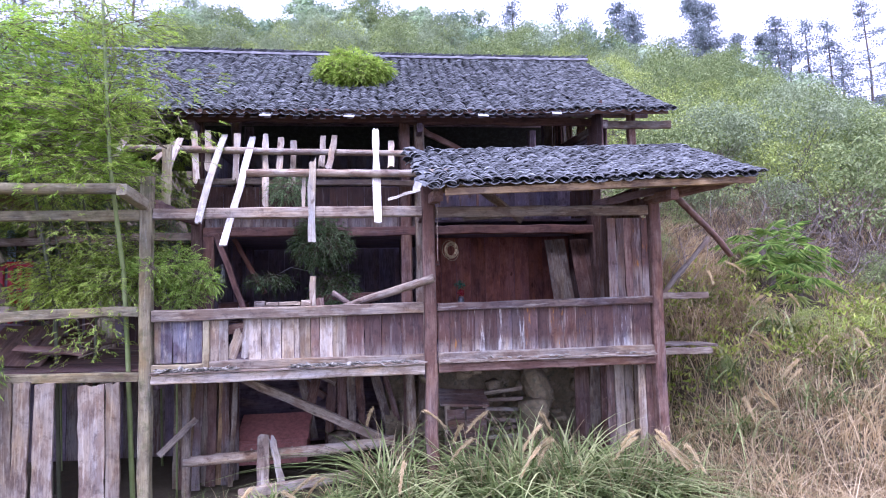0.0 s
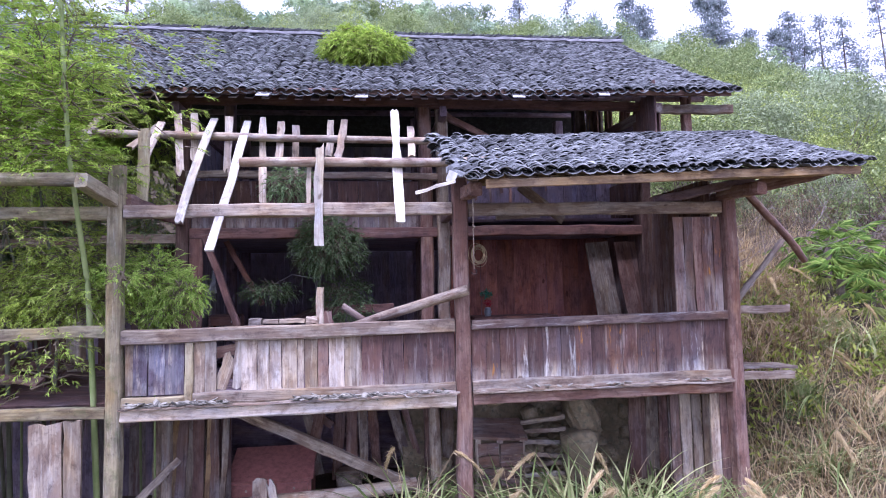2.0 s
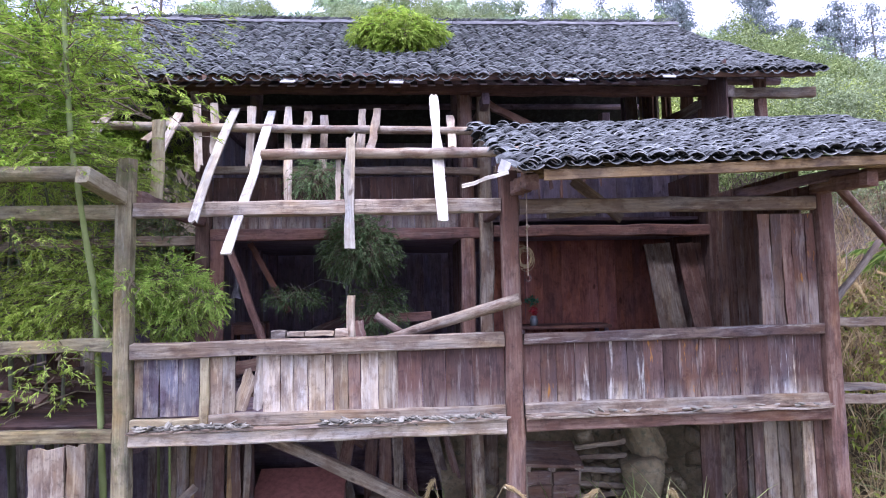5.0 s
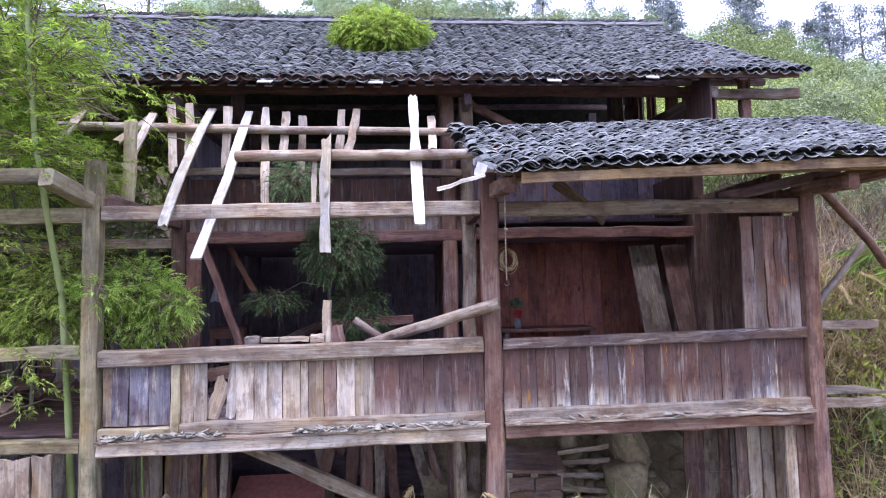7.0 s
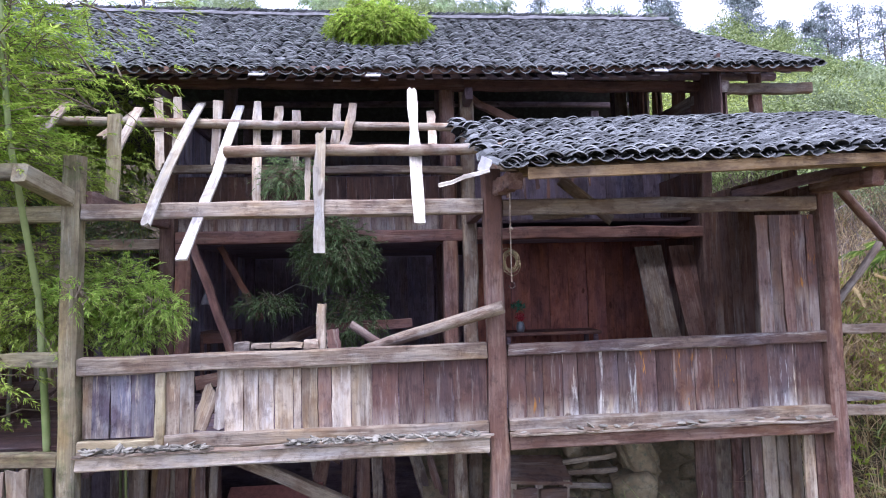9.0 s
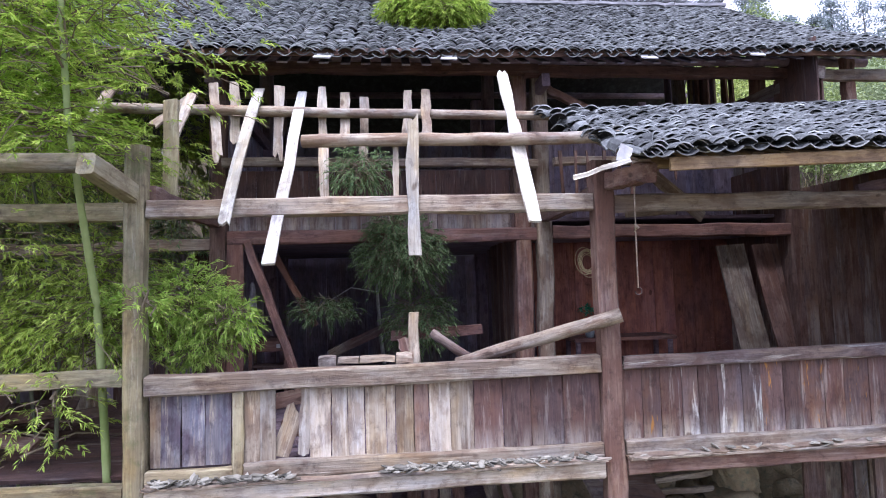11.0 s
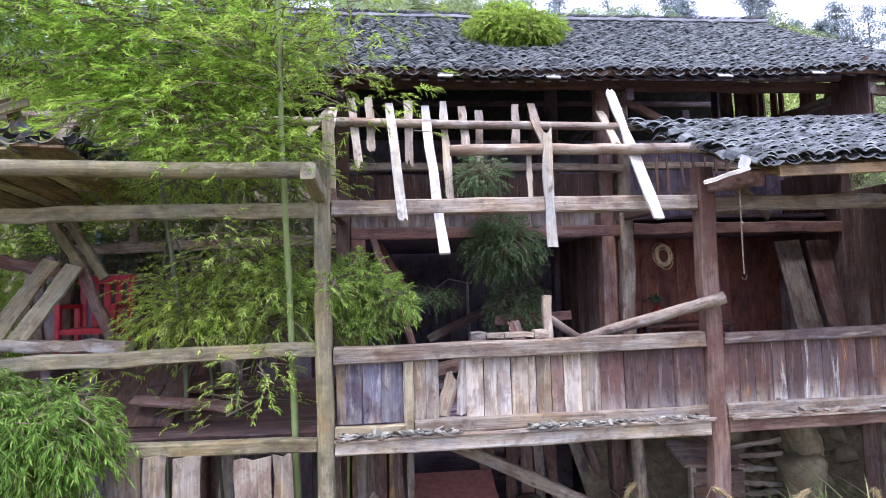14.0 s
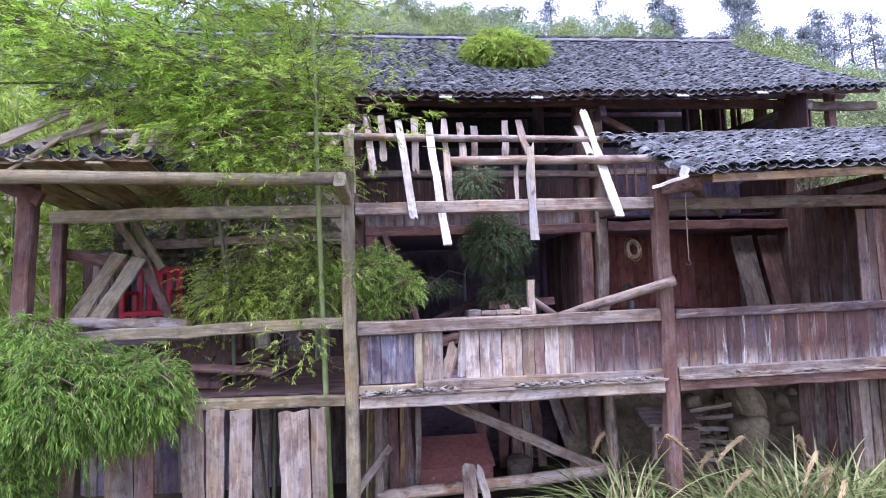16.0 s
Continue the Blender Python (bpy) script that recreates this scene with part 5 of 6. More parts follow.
for x in (-3.12, -2.28):
    box_part("leg", (x - 0.05, 1.25, 2.48), (x + 0.05, 1.75, 2.94), W_INNER, bench)
shutters = thing("pale_blue_panel", (-3.0, 2.5, 3.6), "pale blue and white painted frame behind the wing", "frame")
box_part("panel", (-3.25, 2.5, 3.9), (-3.12, 2.55, 4.55), plain("pale_blue_paint", (0.4, 0.55, 0.58), 0.6), shutters)
for k in range(3):
    box_part("bar", (-3.1, 2.5, 3.95 + k * 0.2), (-2.55, 2.54, 4.0 + k * 0.2), W_PALE, shutters)

# ---- plants ----


def frond(points, ways, twig, per, length, width, spread=0.28, droop=0.45):
    """Leaves set in two ranks on short drooping twigs."""
    points, ways = np.asarray(points, float), np.asarray(ways, float)
    ways = ways / (np.linalg.norm(ways, axis=1)[:, None] + 1e-9)
    n = len(points)
    side = np.cross(ways, rng.normal(0, 0.35, (n, 3)) + (0, 0, 1))
    side /= np.linalg.norm(side, axis=1)[:, None] + 1e-9
    s = rng.uniform(0.05, 1, (n, per, 1))
    sign = np.where(np.arange(per) % 2 == 0, 1, -1)[None, :, None]
    tw = twig * rng.uniform(0.6, 1.3, (n, 1, 1))
    p = points[:, None] + ways[:, None] * tw * s - np.array([0, 0, 0.8 * droop]) * tw * s**2
    w = ways[:, None] * 0.9 + side[:, None] * sign * 0.6 - np.array([0, 0, droop]) * (0.4 + s)
    return leaves(p.reshape(-1, 3), w.reshape(-1, 3), length, width, spread=spread)


def merge(parts):
    v, f, k = [], [], 0
    for a, b in parts:
        v.append(np.asarray(a))
        f.append(np.asarray(b) + k)
        k += len(a)
    return np.concatenate(v), np.concatenate(f)


def crown(size, clumps, per, length, width, clump=0.34, hollow=0.75):
    """A leafy crown of many clumps with gaps, its foot at the origin."""
    size = np.asarray(size, float)
    d = rng.normal(0, 1, (clumps, 3))
    d /= np.linalg.norm(d, axis=1)[:, None]
    d[:, 2] = np.abs(d[:, 2]) * 1.25 - 0.3
    c = d * size * (rng.uniform(hollow, 1.05, (clumps, 1))) + (0, 0, size[2] * 0.55)
    rad = clump * size.mean() * rng.uniform(0.55, 1.0, (clumps, 1, 1))
    o = rng.normal(0, 1, (clumps, per, 3))
    o /= np.linalg.norm(o, axis=2)[:, :, None]
    o[:, :, 2] = np.abs(o[:, :, 2]) * 1.1 - 0.25
    p = c[:, None] + o * rad * rng.uniform(0.7, 1.05, (clumps, per, 1))
    nm = (o + (0, 0, 0.35) + rng.normal(0, 0.35, p.shape)).reshape(-1, 3)
    w = np.cross(nm, rng.normal(0, 1, nm.shape)) - nm * 0.1
    return leaves(p.reshape(-1, 3), w, length, width, spread=0.05, normals=nm)


def stems(n, size, r):
    out = []
    for k in range(n):
        q = rng.uniform(0, 6.28)
        e = Vector((math.cos(q) * size[0] * 0.6, math.sin(q) * size[1] * 0.6, size[2] * rng.uniform(0.7, 1.1)))
        out.append(tube([(0, 0, -0.4), e * 0.4 + Vector((0, 0, 0.1)), e], [r, r * 0.7, r * 0.25], 5))
    return joined(out)


shrub_kinds = []
for k, (size, n, per, ln, wd, mat) in enumerate([
        ((1.5, 1.5, 1.7), 66, 62, 0.11, 0.05, L_HILL), ((1.7, 1.7, 1.5), 66, 62, 0.10, 0.048, L_HILL_YELLOW), ((1.6, 1.6, 1.9), 68, 62, 0.105, 0.045, L_HILL_GREY),
        ((1.3, 1.3, 2.2), 62, 62, 0.12, 0.045, L_HILL), ((1.4, 1.4, 1.4), 60, 62, 0.105, 0.05, L_HILL_YELLOW)]):
    cv, cf = crown(size, n, per, ln, wd)
    sv, sf = stems(7, size, 0.022)
    shrub_kinds.append((mesh_of("crown", cv, cf, mat), mesh_of("stem", sv, sf, M_BARK)))


def shrub(x, y, kind_, scale, label):
    z = float(hill(x, y)) - 0.15
    e = thing("shrub", (x, y, z), label, "shrub", "hillside shrubs")
    e.rotation_euler = (0, 0, rng.uniform(0, 6.28))
    e.scale = (scale, scale, scale * rng.uniform(0.85, 1.2))
    for nm, me in zip(("crown", "stem"), shrub_kinds[kind_]):
        ob = new(nm, me)
        ob.parent = e


SHRUB_LABEL = ["dense green shrub growing on the hillside", "yellow-green leafy shrub on the hillside", "pale grey-green shrub on the hillside", "tall green shrub on the hillside", "low yellowish shrub on the hillside"]
count = 0
for gy_ in np.arange(4.6, 32, 2.2):
    for gx_ in np.arange(-18, 42, 2.2):
        x, y = gx_ + rng.uniform(-0.8, 0.8), gy_ + rng.uniform(-0.8, 0.8)
        if x < 9.2 and y < 8.5 or x > 13 + y * 1.1 or x < -4 - y * 0.45 or count > 270:
            continue
        if x > 9 and y < 5.9 and x < 15:
            continue
        k = int(rng.choice(5, p=[0.25, 0.25, 0.22, 0.13, 0.15]))
        shrub(x, y, k, rng.uniform(0.75, 1.15), SHRUB_LABEL[k])
        count += 1

for x, y, k, s in ((15.6, 7.3, 2, 1.2), (18.3, 8.2, 2, 1.15), (13.0, 7.2, 2, 0.95), (14.8, 13.3, 1, 1.15), (11.2, 7.0, 0, 0.8), (20.5, 8.0, 0, 1.1)):
    shrub(x, y, k, s, SHRUB_LABEL[k])
for x, y, k, s in ((13.9, 2.5, 0, 0.42), (13.3, 1.7, 4, 0.30), (14.6, 2.0, 0, 0.4), (9.0, 1.0, 3, 0.22), (12.2, 1.6, 4, 0.26), (9.2, 3.9, 0, 0.4), (14.2, 3.1, 0, 0.36), (12.9, 1.9, 1, 0.34), (10.3, 1.9, 0, 0.26), (11.2, 1.55, 1, 0.28), (14.9, 2.9, 1, 0.36), (11.9, 5.6, 2, 0.5), (13.6, 5.4, 2, 0.55), (10.6, 5.5, 0, 0.45)):
    shrub(x, y, k, s, ["low green bush on the dry bank", "yellow-green bush among the dry grass", "pale grey-green bush on the upper bank", "small green bush beside the house", "small yellowish bush on the dry bank"][k])

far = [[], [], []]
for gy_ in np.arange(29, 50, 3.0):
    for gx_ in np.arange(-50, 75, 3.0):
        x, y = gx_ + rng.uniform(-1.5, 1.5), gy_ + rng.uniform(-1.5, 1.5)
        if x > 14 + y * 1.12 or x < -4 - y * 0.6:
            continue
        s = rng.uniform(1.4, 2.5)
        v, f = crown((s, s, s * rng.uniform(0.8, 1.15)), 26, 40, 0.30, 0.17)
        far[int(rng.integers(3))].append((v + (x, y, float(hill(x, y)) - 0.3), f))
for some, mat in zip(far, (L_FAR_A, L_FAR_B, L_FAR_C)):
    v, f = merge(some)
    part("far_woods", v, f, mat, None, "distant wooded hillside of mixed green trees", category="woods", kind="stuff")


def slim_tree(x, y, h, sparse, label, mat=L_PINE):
    z = float(hill(x, y)) - 0.4
    t = thing("tree", (x, y, z), label, "tree", "trees on the skyline")
    top = Vector((x + rng.normal(0, 0.3), y, z + h))
    v, f = tube([(x, y, z), (x + 0.1, y, z + h * 0.5), top], [0.16, 0.1, 0.02], 6)
    part("trunk", v, f, M_BARK, t)
    pcs, limbs = [], []
    for k in range(int(26 * sparse) + 12):
        s = rng.uniform(0.22, 1.0)
        q = rng.uniform(0, 6.28)
        reach = h * 0.15 * (1.15 - s) + 0.25
        a = Vector((x, y, z + h * s))
        e = a + Vector((math.cos(q) * reach, math.sin(q) * reach, rng.uniform(-0.1, 0.35) * reach))
        limbs.append(tube([a, e], [0.035, 0.012], 4))
        for u in (0.45, 0.75, 1.0):
            c = a.lerp(e, u)
            m = max(6, int(15 * sparse))
            p = np.array(c) + rng.normal(0, 0.26, (m, 3)) * (1, 1, 0.6)
            pcs.append(leaves(p, rng.normal(0, 1, (m, 3)), 0.24, 0.13))
    v, f = joined(limbs)
    part("limbwork", v, f, M_BARK, t, kind="stuff")
    v, f = merge(pcs)
    part("crown", v, f, mat, t, kind="stuff")


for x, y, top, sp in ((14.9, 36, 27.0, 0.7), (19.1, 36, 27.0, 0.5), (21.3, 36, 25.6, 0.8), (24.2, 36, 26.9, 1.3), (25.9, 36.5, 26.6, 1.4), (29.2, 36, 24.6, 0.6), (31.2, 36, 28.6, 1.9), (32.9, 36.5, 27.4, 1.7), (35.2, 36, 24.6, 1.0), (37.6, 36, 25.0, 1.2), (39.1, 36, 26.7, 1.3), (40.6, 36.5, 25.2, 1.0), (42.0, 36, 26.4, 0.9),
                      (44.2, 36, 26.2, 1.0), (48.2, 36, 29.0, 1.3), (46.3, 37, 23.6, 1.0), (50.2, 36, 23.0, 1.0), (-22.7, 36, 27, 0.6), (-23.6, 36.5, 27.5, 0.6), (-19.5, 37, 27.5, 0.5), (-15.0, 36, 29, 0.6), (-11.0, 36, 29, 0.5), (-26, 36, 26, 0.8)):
    slim_tree(x, y, top - float(hill(x, y)) + 0.4, sp, "slender haze-coloured tree standing on the ridge line")

# bamboo beside the house
def bamboo(name, culms, clusters, leaf_mat, label, twig=0.19, per=16, length=0.064, width=0.0112, culm_mat=M_CULM, at=(0, 0, 0), droop=0.45, plates=False):
    b = thing(name, at, label, "bamboo")
    for pts, r0, r1 in culms:
        fine, rad = [], []
        pts = [Vector(p) for p in pts]
        nseg = 9
        for i in range(len(pts) - 1):
            for k in range(nseg):
                u = k / nseg
                fine.append(pts[i].lerp(pts[i + 1], u))
        fine.append(pts[-1])
        for i in range(len(fine)):
            s = i / (len(fine) - 1)
            rad.append((r0 + (r1 - r0) * s) * (1.07 if i % 3 == 0 else 0.98))
        v, f = tube(fine, rad, 8)
        part("culm", v, f, culm_mat, b, smooth=True)
    twigs, lv = [], []
    for c, size, n in clusters:
        n = int(n * 3.3)
        if plates:
            k = max(4, n // 34)
            mid = blob(k, c, size)
            a, r = rng.uniform(0, 6.283, n), np.sqrt(rng.uniform(0.02, 1, n)) * rng.uniform(0.25, 0.72, k)[np.arange(n) % k]
            p = mid[np.arange(n) % k] + np.stack([np.cos(a) * r, np.sin(a) * r, rng.normal(0, 0.10, n) - 0.35 * r * r], 1)
        else:
            p = blob(n, c, size)
        base = np.asarray(c, float) - (0, 0, size[2] * 0.2)
        w = (p - base) / np.asarray(size).mean() * 0.8 + rng.normal(0, 0.45, p.shape) * (1, 1, 0.5 if plates else 1) - (0, 0, droop * 0.55)
        if plates:
            w[:, 2] *= 0.6
        lv.append(frond(p, w, twig, per, length, width, droop=droop))
        wn_ = w / np.linalg.norm(w, axis=1)[:, None]
        for a, d in list(zip(p, wn_))[:: 3]:
            e = a + d * twig - np.array([0, 0, 0.35]) * twig
            twigs.append(tube([tuple(a - d * twig * 0.8), tuple(a), tuple(e)], [0.006, 0.004, 0.0015], 3))
        for k in range(max(2, n // 60)):
            a, e = base + rng.normal(0, 0.25, 3) * size, p[int(rng.integers(n))]
            twigs.append(tube([tuple(a), tuple((a + e) / 2 + (0, 0, 0.1)), tuple(e)], [0.011, 0.008, 0.003], 4))
    v, f = joined(twigs)
    part("twigwork", v, f, M_TWIG, b, kind="stuff")
    v, f = merge(lv)
    part("foliage", v, f, leaf_mat, b, kind="stuff")
    return b


bamboo("bamboo", [([(-0.28, 0.35, 0.3), (-0.32, 0.2, 2.6), (-0.335, 0.08, 3.7), (-0.325, -0.16, 4.35), (-0.31, -0.42, 5.07), (-0.30, -0.56, 5.93), (-0.36, -0.66, 7.9)], 0.036, 0.018)],
       [((-0.55, -0.3, 6.0), (0.62, 0.45, 0.62), 150), ((-0.3, -0.5, 5.6), (0.34, 0.3, 0.30), 60), ((0.42, -0.4, 5.60), (0.22, 0.12, 0.06), 12), ((0.36, -0.3, 5.34), (0.12, 0.1, 0.12), 7), ((-0.35, -0.4, 6.75), (0.8, 0.5, 0.35), 80), ((-0.9, -0.3, 7.3), (0.9, 0.5, 0.5), 90), ((0.2, -0.4, 6.3), (0.26, 0.2, 0.1), 16),
        ((-0.5, -0.2, 5.1), (0.34, 0.25, 0.22), 46)], L_BAMBOO_OLIVE,
       "tall bamboo with bright yellow-green leaves beside the house", droop=0.16, plates=True, at=(-0.30, 0.4, 0.3))
bamboo("bamboo", [([(-1.5, 0.9, 0.3), (-1.45, 0.6, 3.2), (-1.6, 0.1, 5.4), (-2.0, -0.4, 6.6)], 0.03, 0.012), ([(-1.05, 0.8, 0.3), (-0.95, 0.7, 3.5), (-1.15, 0.3, 5.8)], 0.024, 0.01),
        ([(-1.55, 0.5, 5.0), (-2.1, 0.1, 5.6), (-2.9, -0.3, 5.85), (-4.0, -0.5, 5.75)], 0.022, 0.012)],
       [((-1.5, -0.2, 6.05), (0.75, 0.5, 0.42), 250), ((-1.25, -0.1, 5.45), (0.7, 0.4, 0.4), 190), ((-2.3, -0.3, 6.2), (0.7, 0.5, 0.36), 200), ((-3.0, -0.4, 6.35), (0.7, 0.5, 0.36), 190), ((-3.8, -0.4, 6.35), (0.7, 0.5, 0.42), 190), ((-1.6, -0.4, 6.75), (0.8, 0.5, 0.3), 140), ((-2.9, -0.5, 6.85), (0.9, 0.5, 0.25), 120), ((-4.0, -0.4, 6.8), (0.6, 0.5, 0.3), 90), ((-1.9, 0.1, 5.55), (0.6, 0.35, 0.22), 56), ((-0.9, -0.1, 6.2), (0.55, 0.4, 0.4), 130), ((-0.95, 0.0, 5.2), (0.5, 0.3, 0.3), 90), ((-2.6, 0.0, 5.75), (0.5, 0.3, 0.18), 36)], L_BAMBOO,
       "leafy green bamboo leaning over the broken wing", culm_mat=M_CULM_SHADED, droop=0.16, plates=True, at=(-1.5, 0.9, 0.3))
bamboo("bamboo", [([(-1.9, 1.5, 0.3), (-2.0, 1.3, 3.0), (-1.7, 1.0, 5.3)], 0.024, 0.012), ([(-1.15, 1.2, 0.3), (-1.3, 0.9, 3.0), (-1.75, 0.9, 4.7)], 0.02, 0.012)],
       [((-0.9, 0.75, 4.1), (0.45, 0.35, 0.35), 56), ((-0.62, 0.6, 3.55), (0.42, 0.3, 0.36), 165), ((-0.45, 0.5, 4.15), (0.3, 0.25, 0.3), 60), ((-0.8, 0.3, 2.66), (0.4, 0.25, 0.12), 11), ((-0.7, 0.7, 5.0), (0.5, 0.35, 0.4), 110), ((-1.5, 0.8, 5.05), (0.6, 0.35, 0.4), 120), ((-2.4, 1.3, 5.2), (0.6, 0.35, 0.4), 80), ((-0.5, 0.5, 3.8), (0.26, 0.3, 0.4), 50), ((-0.6, -0.12, 3.06), (0.22, 0.12, 0.14), 11), ((-0.95, -0.1, 4.22), (0.3, 0.12, 0.08), 14)], L_BAMBOO_MID,
       "shaded bamboo growing through the broken wing", culm_mat=M_CULM_SHADED, twig=0.16, length=0.056, width=0.0105, droop=0.34, plates=True, at=(-2.6, 1.1, 0.3))
bamboo("bamboo", [([(-1.7, 1.0, 2.5), (-1.62, 0.9, 3.2), (-1.4, 0.8, 4.1)], 0.014, 0.006)],
       [((-1.35, 0.7, 3.66), (0.42, 0.3, 0.34), 190), ((-1.75, 0.8, 3.5), (0.34, 0.25, 0.25), 70), ((-1.15, 0.7, 4.02), (0.36, 0.25, 0.2), 60), ((-1.9, 0.15, 3.0), (0.22, 0.12, 0.10), 7)], L_BAMBOO_DRY,
       "yellowing bamboo shoots behind the mossy handrail", twig=0.15, length=0.054, width=0.010, droop=0.34, plates=True, at=(-1.7, 1.0, 2.5))
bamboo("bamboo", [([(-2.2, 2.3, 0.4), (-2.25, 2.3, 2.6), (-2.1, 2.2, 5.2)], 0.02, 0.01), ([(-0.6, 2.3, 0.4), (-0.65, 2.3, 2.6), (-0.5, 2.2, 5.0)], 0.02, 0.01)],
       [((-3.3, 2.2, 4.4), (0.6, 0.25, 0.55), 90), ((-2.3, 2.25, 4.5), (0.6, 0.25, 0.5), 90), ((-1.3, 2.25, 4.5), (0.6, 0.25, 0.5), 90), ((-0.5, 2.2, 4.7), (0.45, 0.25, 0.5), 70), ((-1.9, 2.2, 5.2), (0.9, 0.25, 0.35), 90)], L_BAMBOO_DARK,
       "bamboo foliage in shade-darkened colour at the back of the broken wing", droop=0.3, at=(-2.2, 2.3, 0.4))
bamboo("bamboo", [([(0.1, 0.9, 0.3), (0.18, 0.6, 3.0), (0.28, 0.38, 4.0)], 0.016, 0.006)],
       [((0.26, 0.36, 3.78), (0.32, 0.22, 0.26), 96), ((0.62, 0.24, 3.62), (0.22, 0.14, 0.16), 46), ((0.36, 0.40, 3.42), (0.30, 0.18, 0.18), 56), ((-0.22, 0.34, 3.62), (0.18, 0.18, 0.26), 44), ((0.06, -0.06, 3.74), (0.12, 0.06, 0.10), 9)], L_BAMBOO_FRESH,
       "bright bamboo shoot growing behind the corner post", at=(0.1, 0.9, 0.3), twig=0.16, length=0.062, width=0.0115, per=17, droop=0.35)
bamboo("bamboo", [([(-2.9, 0.5, 0.2), (-2.85, -0.1, 2.4)], 0.016, 0.008)],
       [((-2.95, -0.45, 2.62), (0.95, 0.45, 0.55), 520), ((-3.55, -0.5, 1.8), (0.55, 0.4, 0.7), 380), ((-2.15, -0.4, 2.6), (0.45, 0.3, 0.4), 190), ((-3.0, -0.45, 2.95), (0.6, 0.3, 0.2), 110), ((-3.2, -0.35, 3.2), (0.35, 0.25, 0.22), 60)], L_THICKET,
       "dense drooping bamboo thicket in front of the fence", droop=0.75, at=(-2.9, 0.5, 0.2), length=0.078, width=0.0125)
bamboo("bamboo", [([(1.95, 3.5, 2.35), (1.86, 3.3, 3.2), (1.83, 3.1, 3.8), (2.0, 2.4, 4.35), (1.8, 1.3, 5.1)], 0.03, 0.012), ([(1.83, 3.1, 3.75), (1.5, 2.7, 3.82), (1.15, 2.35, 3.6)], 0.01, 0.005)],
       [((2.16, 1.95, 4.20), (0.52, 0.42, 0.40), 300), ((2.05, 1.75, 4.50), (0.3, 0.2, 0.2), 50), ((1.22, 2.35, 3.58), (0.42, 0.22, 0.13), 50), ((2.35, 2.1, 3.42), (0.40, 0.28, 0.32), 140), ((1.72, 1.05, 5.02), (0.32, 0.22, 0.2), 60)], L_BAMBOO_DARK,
       "bamboo in shade-darkened colour growing up inside the gallery", culm_mat=M_CULM_GREY, twig=0.15, length=0.058, width=0.010, per=16, at=(1.95, 3.5, 2.35))
bamboo("roof_bush", [([(2.72, 3.3, 7.65), (2.72, 3.25, 7.9)], 0.02, 0.012)],
       [((2.62, 3.3, 7.97), (0.58, 0.42, 0.2), 300), ((2.98, 3.0, 7.76), (0.44, 0.38, 0.18), 150), ((2.40, 2.95, 7.68), (0.4, 0.38, 0.18), 130), ((2.75, 2.75, 7.50), (0.44, 0.3, 0.15), 110)], L_BAMBOO_OLIVE,
       "bright green creeping bush growing on the roof tiles", length=0.08, width=0.017, twig=0.16, at=(2.72, 3.3, 7.65))

for bx, by, bz in ((-4.6, 3.6, 0.4), (-6.0, 2.4, 0.6), (-3.2, 4.6, 0.6), (-5.6, 5.6, 1.4), (-7.4, 4.4, 1.6), (-1.8, 5.2, 0.8), (-5.3, 1.7, 0.5)):
    bamboo("bamboo", [([(bx, by, bz), (bx + 0.1, by, bz + 3), (bx - 0.2, by - 0.5, bz + 6.6)], 0.03, 0.01), ([(bx + 0.5, by, bz), (bx + 0.6, by + 0.1, bz + 3), (bx + 0.9, by - 0.3, bz + 6)], 0.03, 0.01)],
           [((bx, by - 0.4, bz + 5.6), (1.2, 0.9, 1.1), 150), ((bx + 0.2, by - 0.2, bz + 3.6), (1.1, 0.8, 1.1), 130), ((bx, by - 0.2, bz + 1.8), (1.0, 0.8, 1.0), 110)], L_BAMBOO_MID,
           "green bamboo stand behind the broken wing", length=0.14, width=0.024, at=(bx, by, bz))

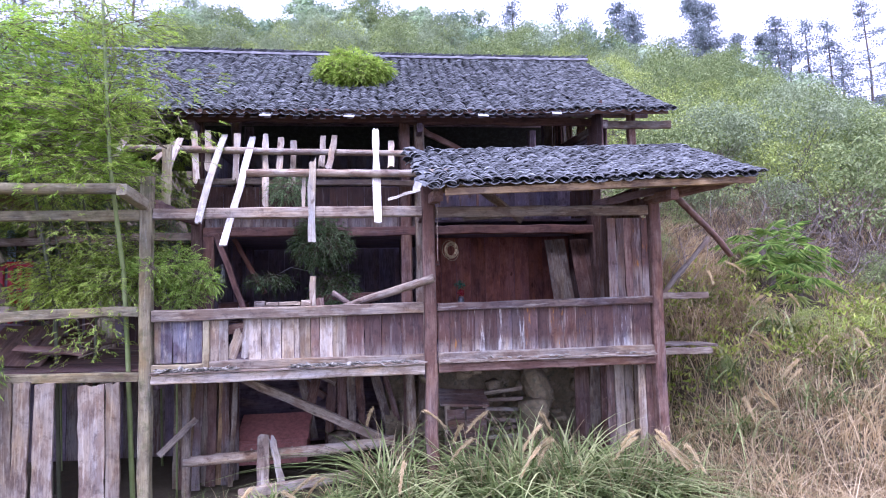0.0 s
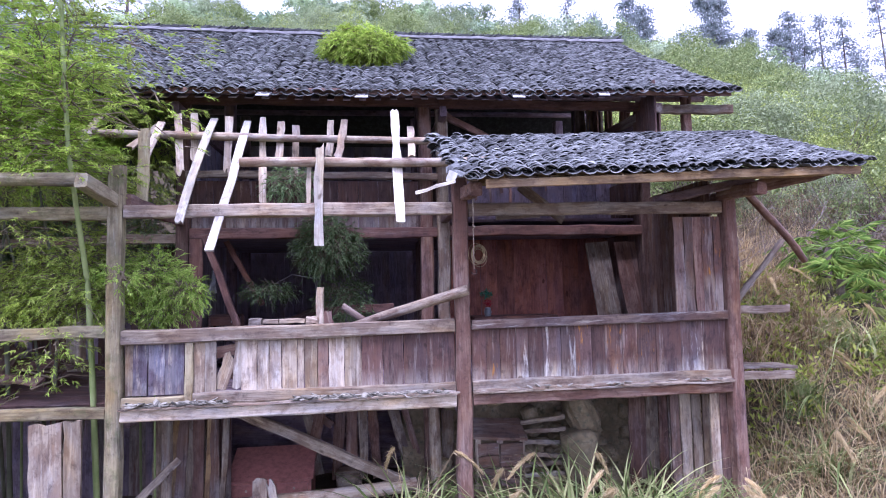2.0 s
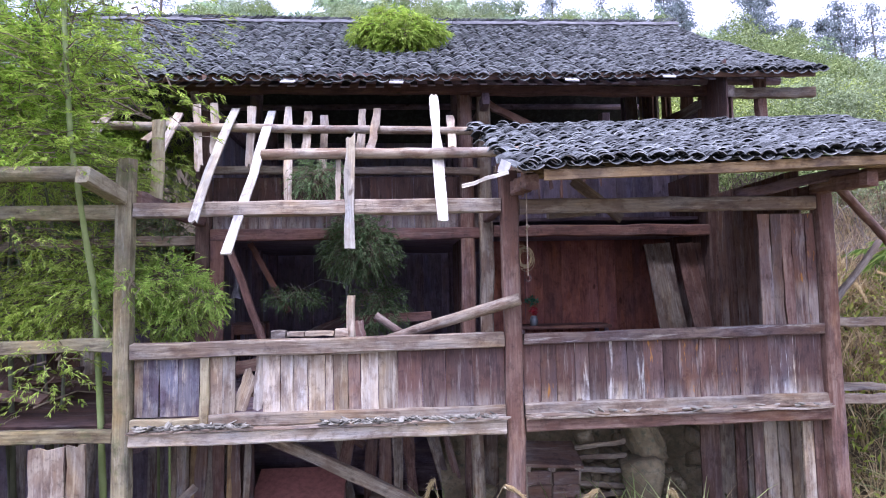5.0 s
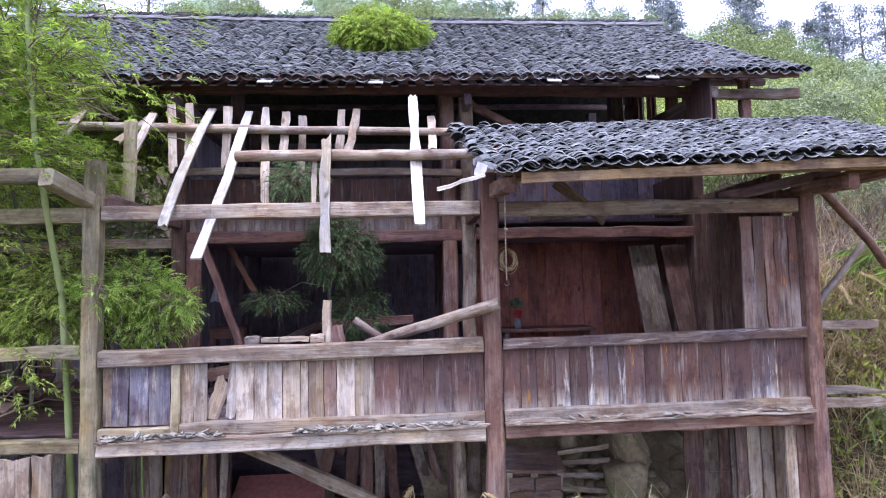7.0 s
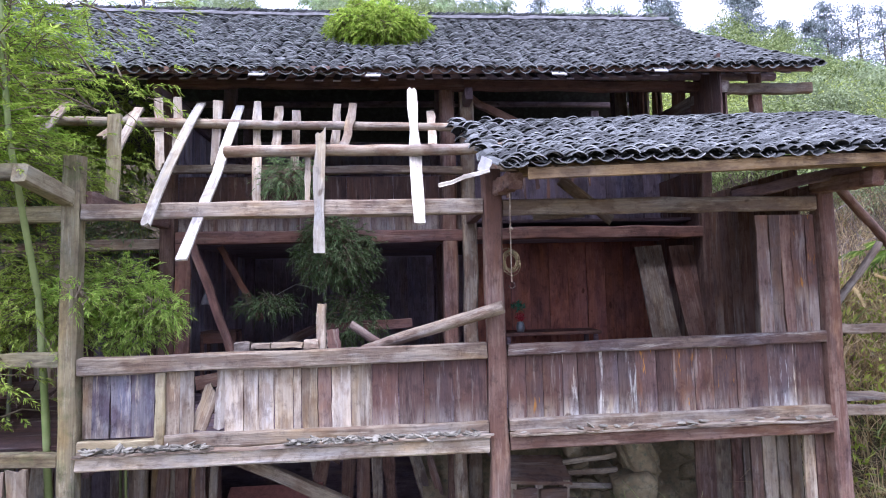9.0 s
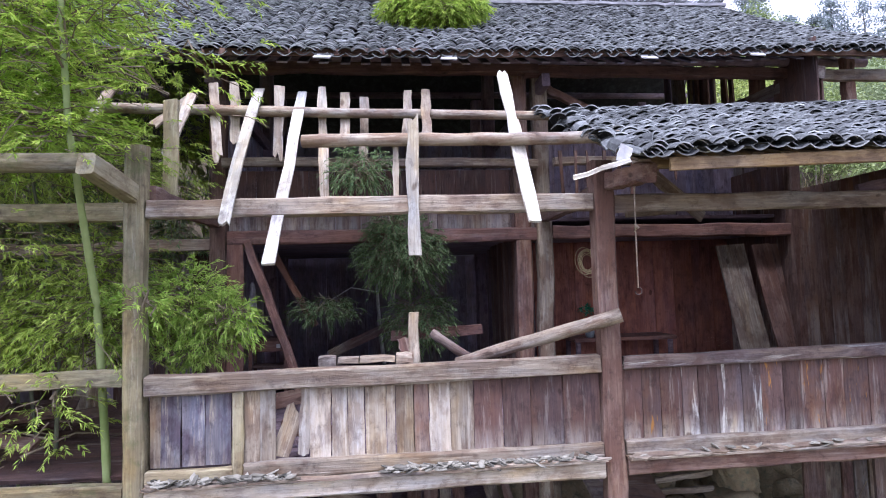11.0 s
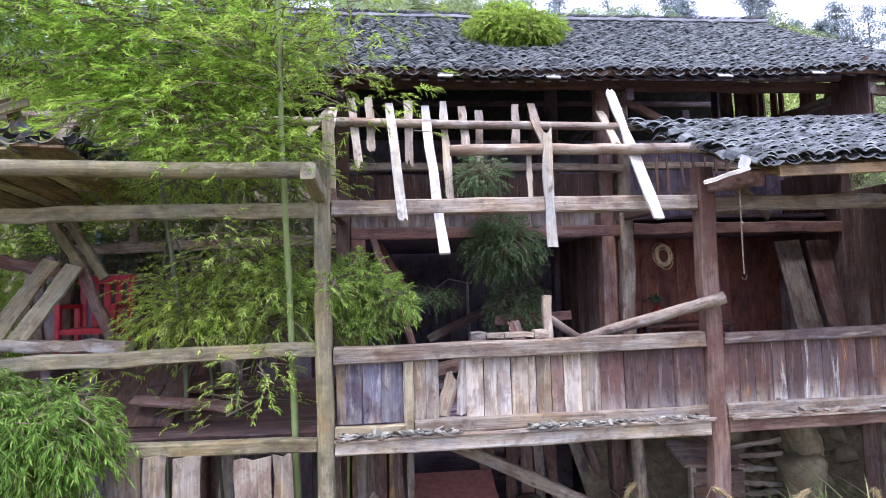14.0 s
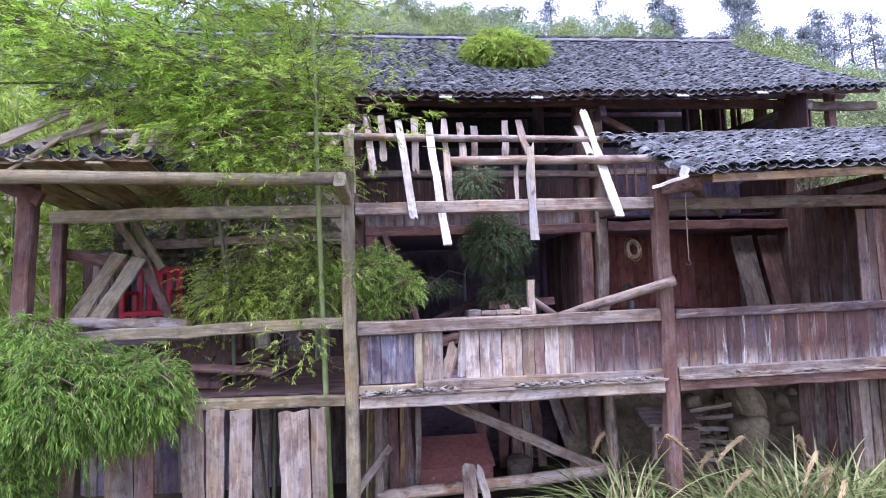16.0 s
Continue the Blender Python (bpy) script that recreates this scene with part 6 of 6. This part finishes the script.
# grasses
def tuft(x, y, n, h, lean, spread, plumes, label):
    n = int(n * 0.75)
    z = float(hill(x, y))
    t = thing("grass_clump", (x, y, z), label, "grass", "tall grass clumps")
    b = np.stack([x + rng.normal(0, spread, n), y + rng.normal(0, spread, n), np.full(n, z - 0.05)], 1)
    v, f = blades(b, h * rng.uniform(0.5, 1.08, n), 0.042, lean * 1.85, 9, 1.3)
    part("blade_mass", v, f, L_GRASS, t, kind="stuff")
    k = n // 3
    b = np.stack([x + rng.normal(0, spread * 1.3, k), y + rng.normal(0, spread * 1.3, k), np.full(k, z - 0.05)], 1)
    v, f = blades(b, h * rng.uniform(0.3, 0.95, k), 0.013, lean * 1.2, 6)
    part("dry_blade_mass", v, f, L_STRAW, t, "dry straw-coloured blades", kind="stuff")
    for j in range(plumes):
        q = rng.uniform(0, 6.28)
        hh = h * rng.uniform(0.75, 1.02)
        d = Vector((math.cos(q), math.sin(q) * 0.6 - 0.2, 0))
        pts = [Vector((x, y, z)) + d * (0.45 * hh * s**1.6) + Vector((0, 0, hh * (s - 0.12 * s**3))) for s in (0, 0.3, 0.6, 0.85)]
        stalk = part("stalk", *tube(pts, [0.005, 0.0045, 0.004, 0.003], 4), L_STRAW, t)
        tip = pts[-1] + d * 0.34 - Vector((0, 0, 0.10))
        m = 300
        s = rng.uniform(0, 1, (m, 1))
        p = np.array(pts[-1]) * (1 - s) + np.array(tip) * s + rng.normal(0, 0.010, (m, 3)) * (1.25 - s) - np.array([0, 0, 0.16]) * s**2
        w = np.array(tip - pts[-1]) * 6 + rng.normal(0, 0.25, (m, 3)) - (0, 0, 0.5)
        v, f = leaves(p, w, 0.075, 0.007)
        part("plume", v, f, L_PLUME, stalk, "feathery beige plume")


for x, y, n, h, pl in ((3.15, -0.15, 150, 1.75, 2), (4.35, -0.35, 190, 1.65, 1), (5.05, -0.35, 240, 1.75, 2), (5.75, -0.3, 260, 1.75, 2), (6.5, -0.5, 220, 1.55, 4), (4.7, -0.85, 170, 1.45, 1), (5.45, -0.9, 190, 1.5, 2), (6.2, -0.9, 180, 1.45, 2), (6.95, -0.65, 150, 1.3, 3), (3.45, -0.65, 140, 1.3, 1), (2.5, -0.2, 120, 0.8, 2), (1.6, -0.3, 90, 0.7, 2)):
    tuft(x, y, n, h, 0.75, 0.14, pl, "tall green grass clump with feathery beige plumes")
for x, y in ((9.2, 1.2), (10.2, 0.4), (9.7, 2.6), (11.2, 0.9), (8.6, 0.2), (12.6, 1.0), (13.5, 2.2), (10.6, 1.7)):
    tuft(x, y, 70, 1.1, 0.8, 0.16, 3, "dry grass clump with pale plumes on the bank")


def field(name, n, region, h, lean, mat, label, width=0.012):
    x0, x1, y0, y1 = region
    x, y = rng.uniform(x0, x1, n), rng.uniform(y0, y1, n)
    keep = ~((x > -3.4) & (x < 7.4) & (y > 0.3)) & ((x - 11.4) ** 2 + (y - 2.4) ** 2 * 2 > 0.8)
    x, y = x[keep], y[keep]
    b = np.stack([x, y, hill(x, y) - 0.03], 1)
    patch = 0.6 + 0.5 * np.sin(x * 2.3 + 1.3 * np.sin(y * 1.9)) * np.sin(y * 2.9 + x)
    v, f = blades(b, h * rng.uniform(0.4, 1.2, len(x)) * (0.6 + 0.5 * patch), width, lean, 4)
    return part(name, v, f, mat, None, label, category="grass", kind="stuff")


field("dry_grass", 22000, (7.2, 19, -7, 2.4), 1.0, 1.3, L_STRAW, "matted dry straw grass covering the bank", 0.016)
field("dry_grass", 5200, (7.2, 19, 2.4, 6.6), 0.9, 1.4, L_STRAW, "thin dry straw grass on the upper bank", 0.016)
field("dry_grass", 6000, (7.4, 10.6, 1.8, 5.2), 0.9, 1.3, L_STRAW, "matted golden straw grass beside the gable", 0.016)
field("dead_grass", 7000, (7.2, 19, 1.8, 6.8), 0.8, 1.5, L_LITTER, "dead brown grass and litter on the upper bank", 0.016)
field("green_undergrowth", 2600, (7.4, 17, -1, 8), 0.6, 0.8, L_GRASS, "green grass among the dry grass")
field("yard_grass", 13000, (-7, 9, -10, 0.6), 0.42, 1.0, L_STRAW, "dry grass and weeds in front of the house")
field("yard_weeds", 12000, (-7, 9, -10, 1.5), 0.45, 0.9, L_GRASS, "green weeds in front of the house")

# weeds with broad leaves on the bank
pv, pw = [], []
for k in range(210):
    x, y = rng.uniform(8.0, 18), rng.triangular(0.2, 1.8, 3.4)
    z = float(hill(x, y))
    p = blob(26, (x, y, z + 0.3), (0.35, 0.35, 0.3))
    pv.append(p)
    pw.append(p - (x, y, z))
v, f = leaves(np.concatenate(pv), np.concatenate(pw), 0.14, 0.045)
part("bank_weeds", v, f, L_WEED, None, "low broad-leaved green weeds on the bank", category="weeds", kind="stuff")

# fan palm on the bank
palm = thing("fan_palm", (11.4, 2.9, float(hill(11.4, 2.9))), "bright green fan palm bush on the dry bank", "palm")
pz = float(hill(11.4, 2.9))
heads = [Vector((11.2, 2.8, pz + 0.9)), Vector((11.8, 2.9, pz + 0.7)), Vector((11.75, 2.5, pz + 0.1)), Vector((11.15, 2.5, pz + 0.3))]
for o in heads:
    v, f = tube([(o.x, o.y + 0.1, pz - 0.4), (o.x, o.y + 0.05, o.z - 0.3), tuple(o)], [0.09, 0.08, 0.06], 8)
    part("trunk", v, f, M_BARK, palm)
for k in range(66):
    o = heads[(0, 0, 1, 1, 2, 3)[k % 6]]
    q, e = rng.uniform(0, 6.28), rng.uniform(-0.6, 1.15)
    r = rng.uniform(0.4, 0.85)
    c = o + Vector((math.cos(q) * math.cos(e) * r, math.sin(q) * math.cos(e) * r, math.sin(e) * r * 0.8 - 0.1 * r))
    d = (c - o + Vector((0, 0, -0.15))).normalized()
    s = d.cross(Vector((0, 0, 1))).normalized()
    u = s.cross(d)
    stalk = part("leaf_stalk", *tube([o, o.lerp(c, 0.5) + Vector((0, 0, 0.06)), c], [0.012, 0.009, 0.006], 4), L_PALM, palm)
    pts, ways = [], []
    for j in range(24):
        a = -1.7 + 3.4 * j / 23
        pts.append(c)
        ways.append(d * math.cos(a) + s * math.sin(a) + u * 0.25 * math.cos(a) - Vector((0, 0, 0.2)))
    v, f = leaves(np.array(pts), np.array(ways), 0.36, 0.022, spread=0.06, hang=0.3, normals=np.array([u] * 24))
    part("fan_leaf", v, f, L_HILL_YELLOW if e < -0.4 else L_PALM, stalk)


def bare_bush(x, y, h, n, label):
    z = float(hill(x, y))
    b = thing("bare_bush", (x, y, z), label, "bush", "bare bushes")
    out = []
    for k in range(n):
        q = rng.uniform(0, 6.28)
        p = Vector((x + rng.normal(0, 0.3), y + rng.normal(0, 0.3), z))
        d = Vector((math.cos(q) * 0.8, math.sin(q) * 0.8, rng.uniform(0.5, 1.2)))
        pts = [p]
        for j in range(4):
            d = (d + Vector(rng.normal(0, 0.3, 3))).normalized()
            pts.append(pts[-1] + d * h / 4)
            if j > 0:
                e = pts[-1] + Vector(rng.normal(0, 0.35, 3)) * h * 0.6
                out.append(tube([pts[-1], (pts[-1] + e) / 2 + Vector(rng.normal(0, 0.04, 3)), e], [0.006, 0.0045, 0.0025], 3))
        out.append(tube(pts, [0.013, 0.010, 0.008, 0.006, 0.003], 4))
    v, f = joined(out)
    part("twigwork", v, f, M_DRYTWIG, b, kind="stuff")


for x, y, h, n in ((11.6, 3.6, 1.9, 16), (12.8, 3.5, 2.0, 18), (14.4, 3.6, 1.9, 16), (13.6, 4.6, 2.0, 16), (15.6, 4.8, 2.0, 14), (10.0, 4.6, 1.4, 10), (9.4, 3.2, 1.2, 7), (14.9, 4.0, 1.9, 12), (13.2, 3.0, 1.3, 8)):
    bare_bush(x, y, h, n, "leafless grey-brown bush with tangled twigs")
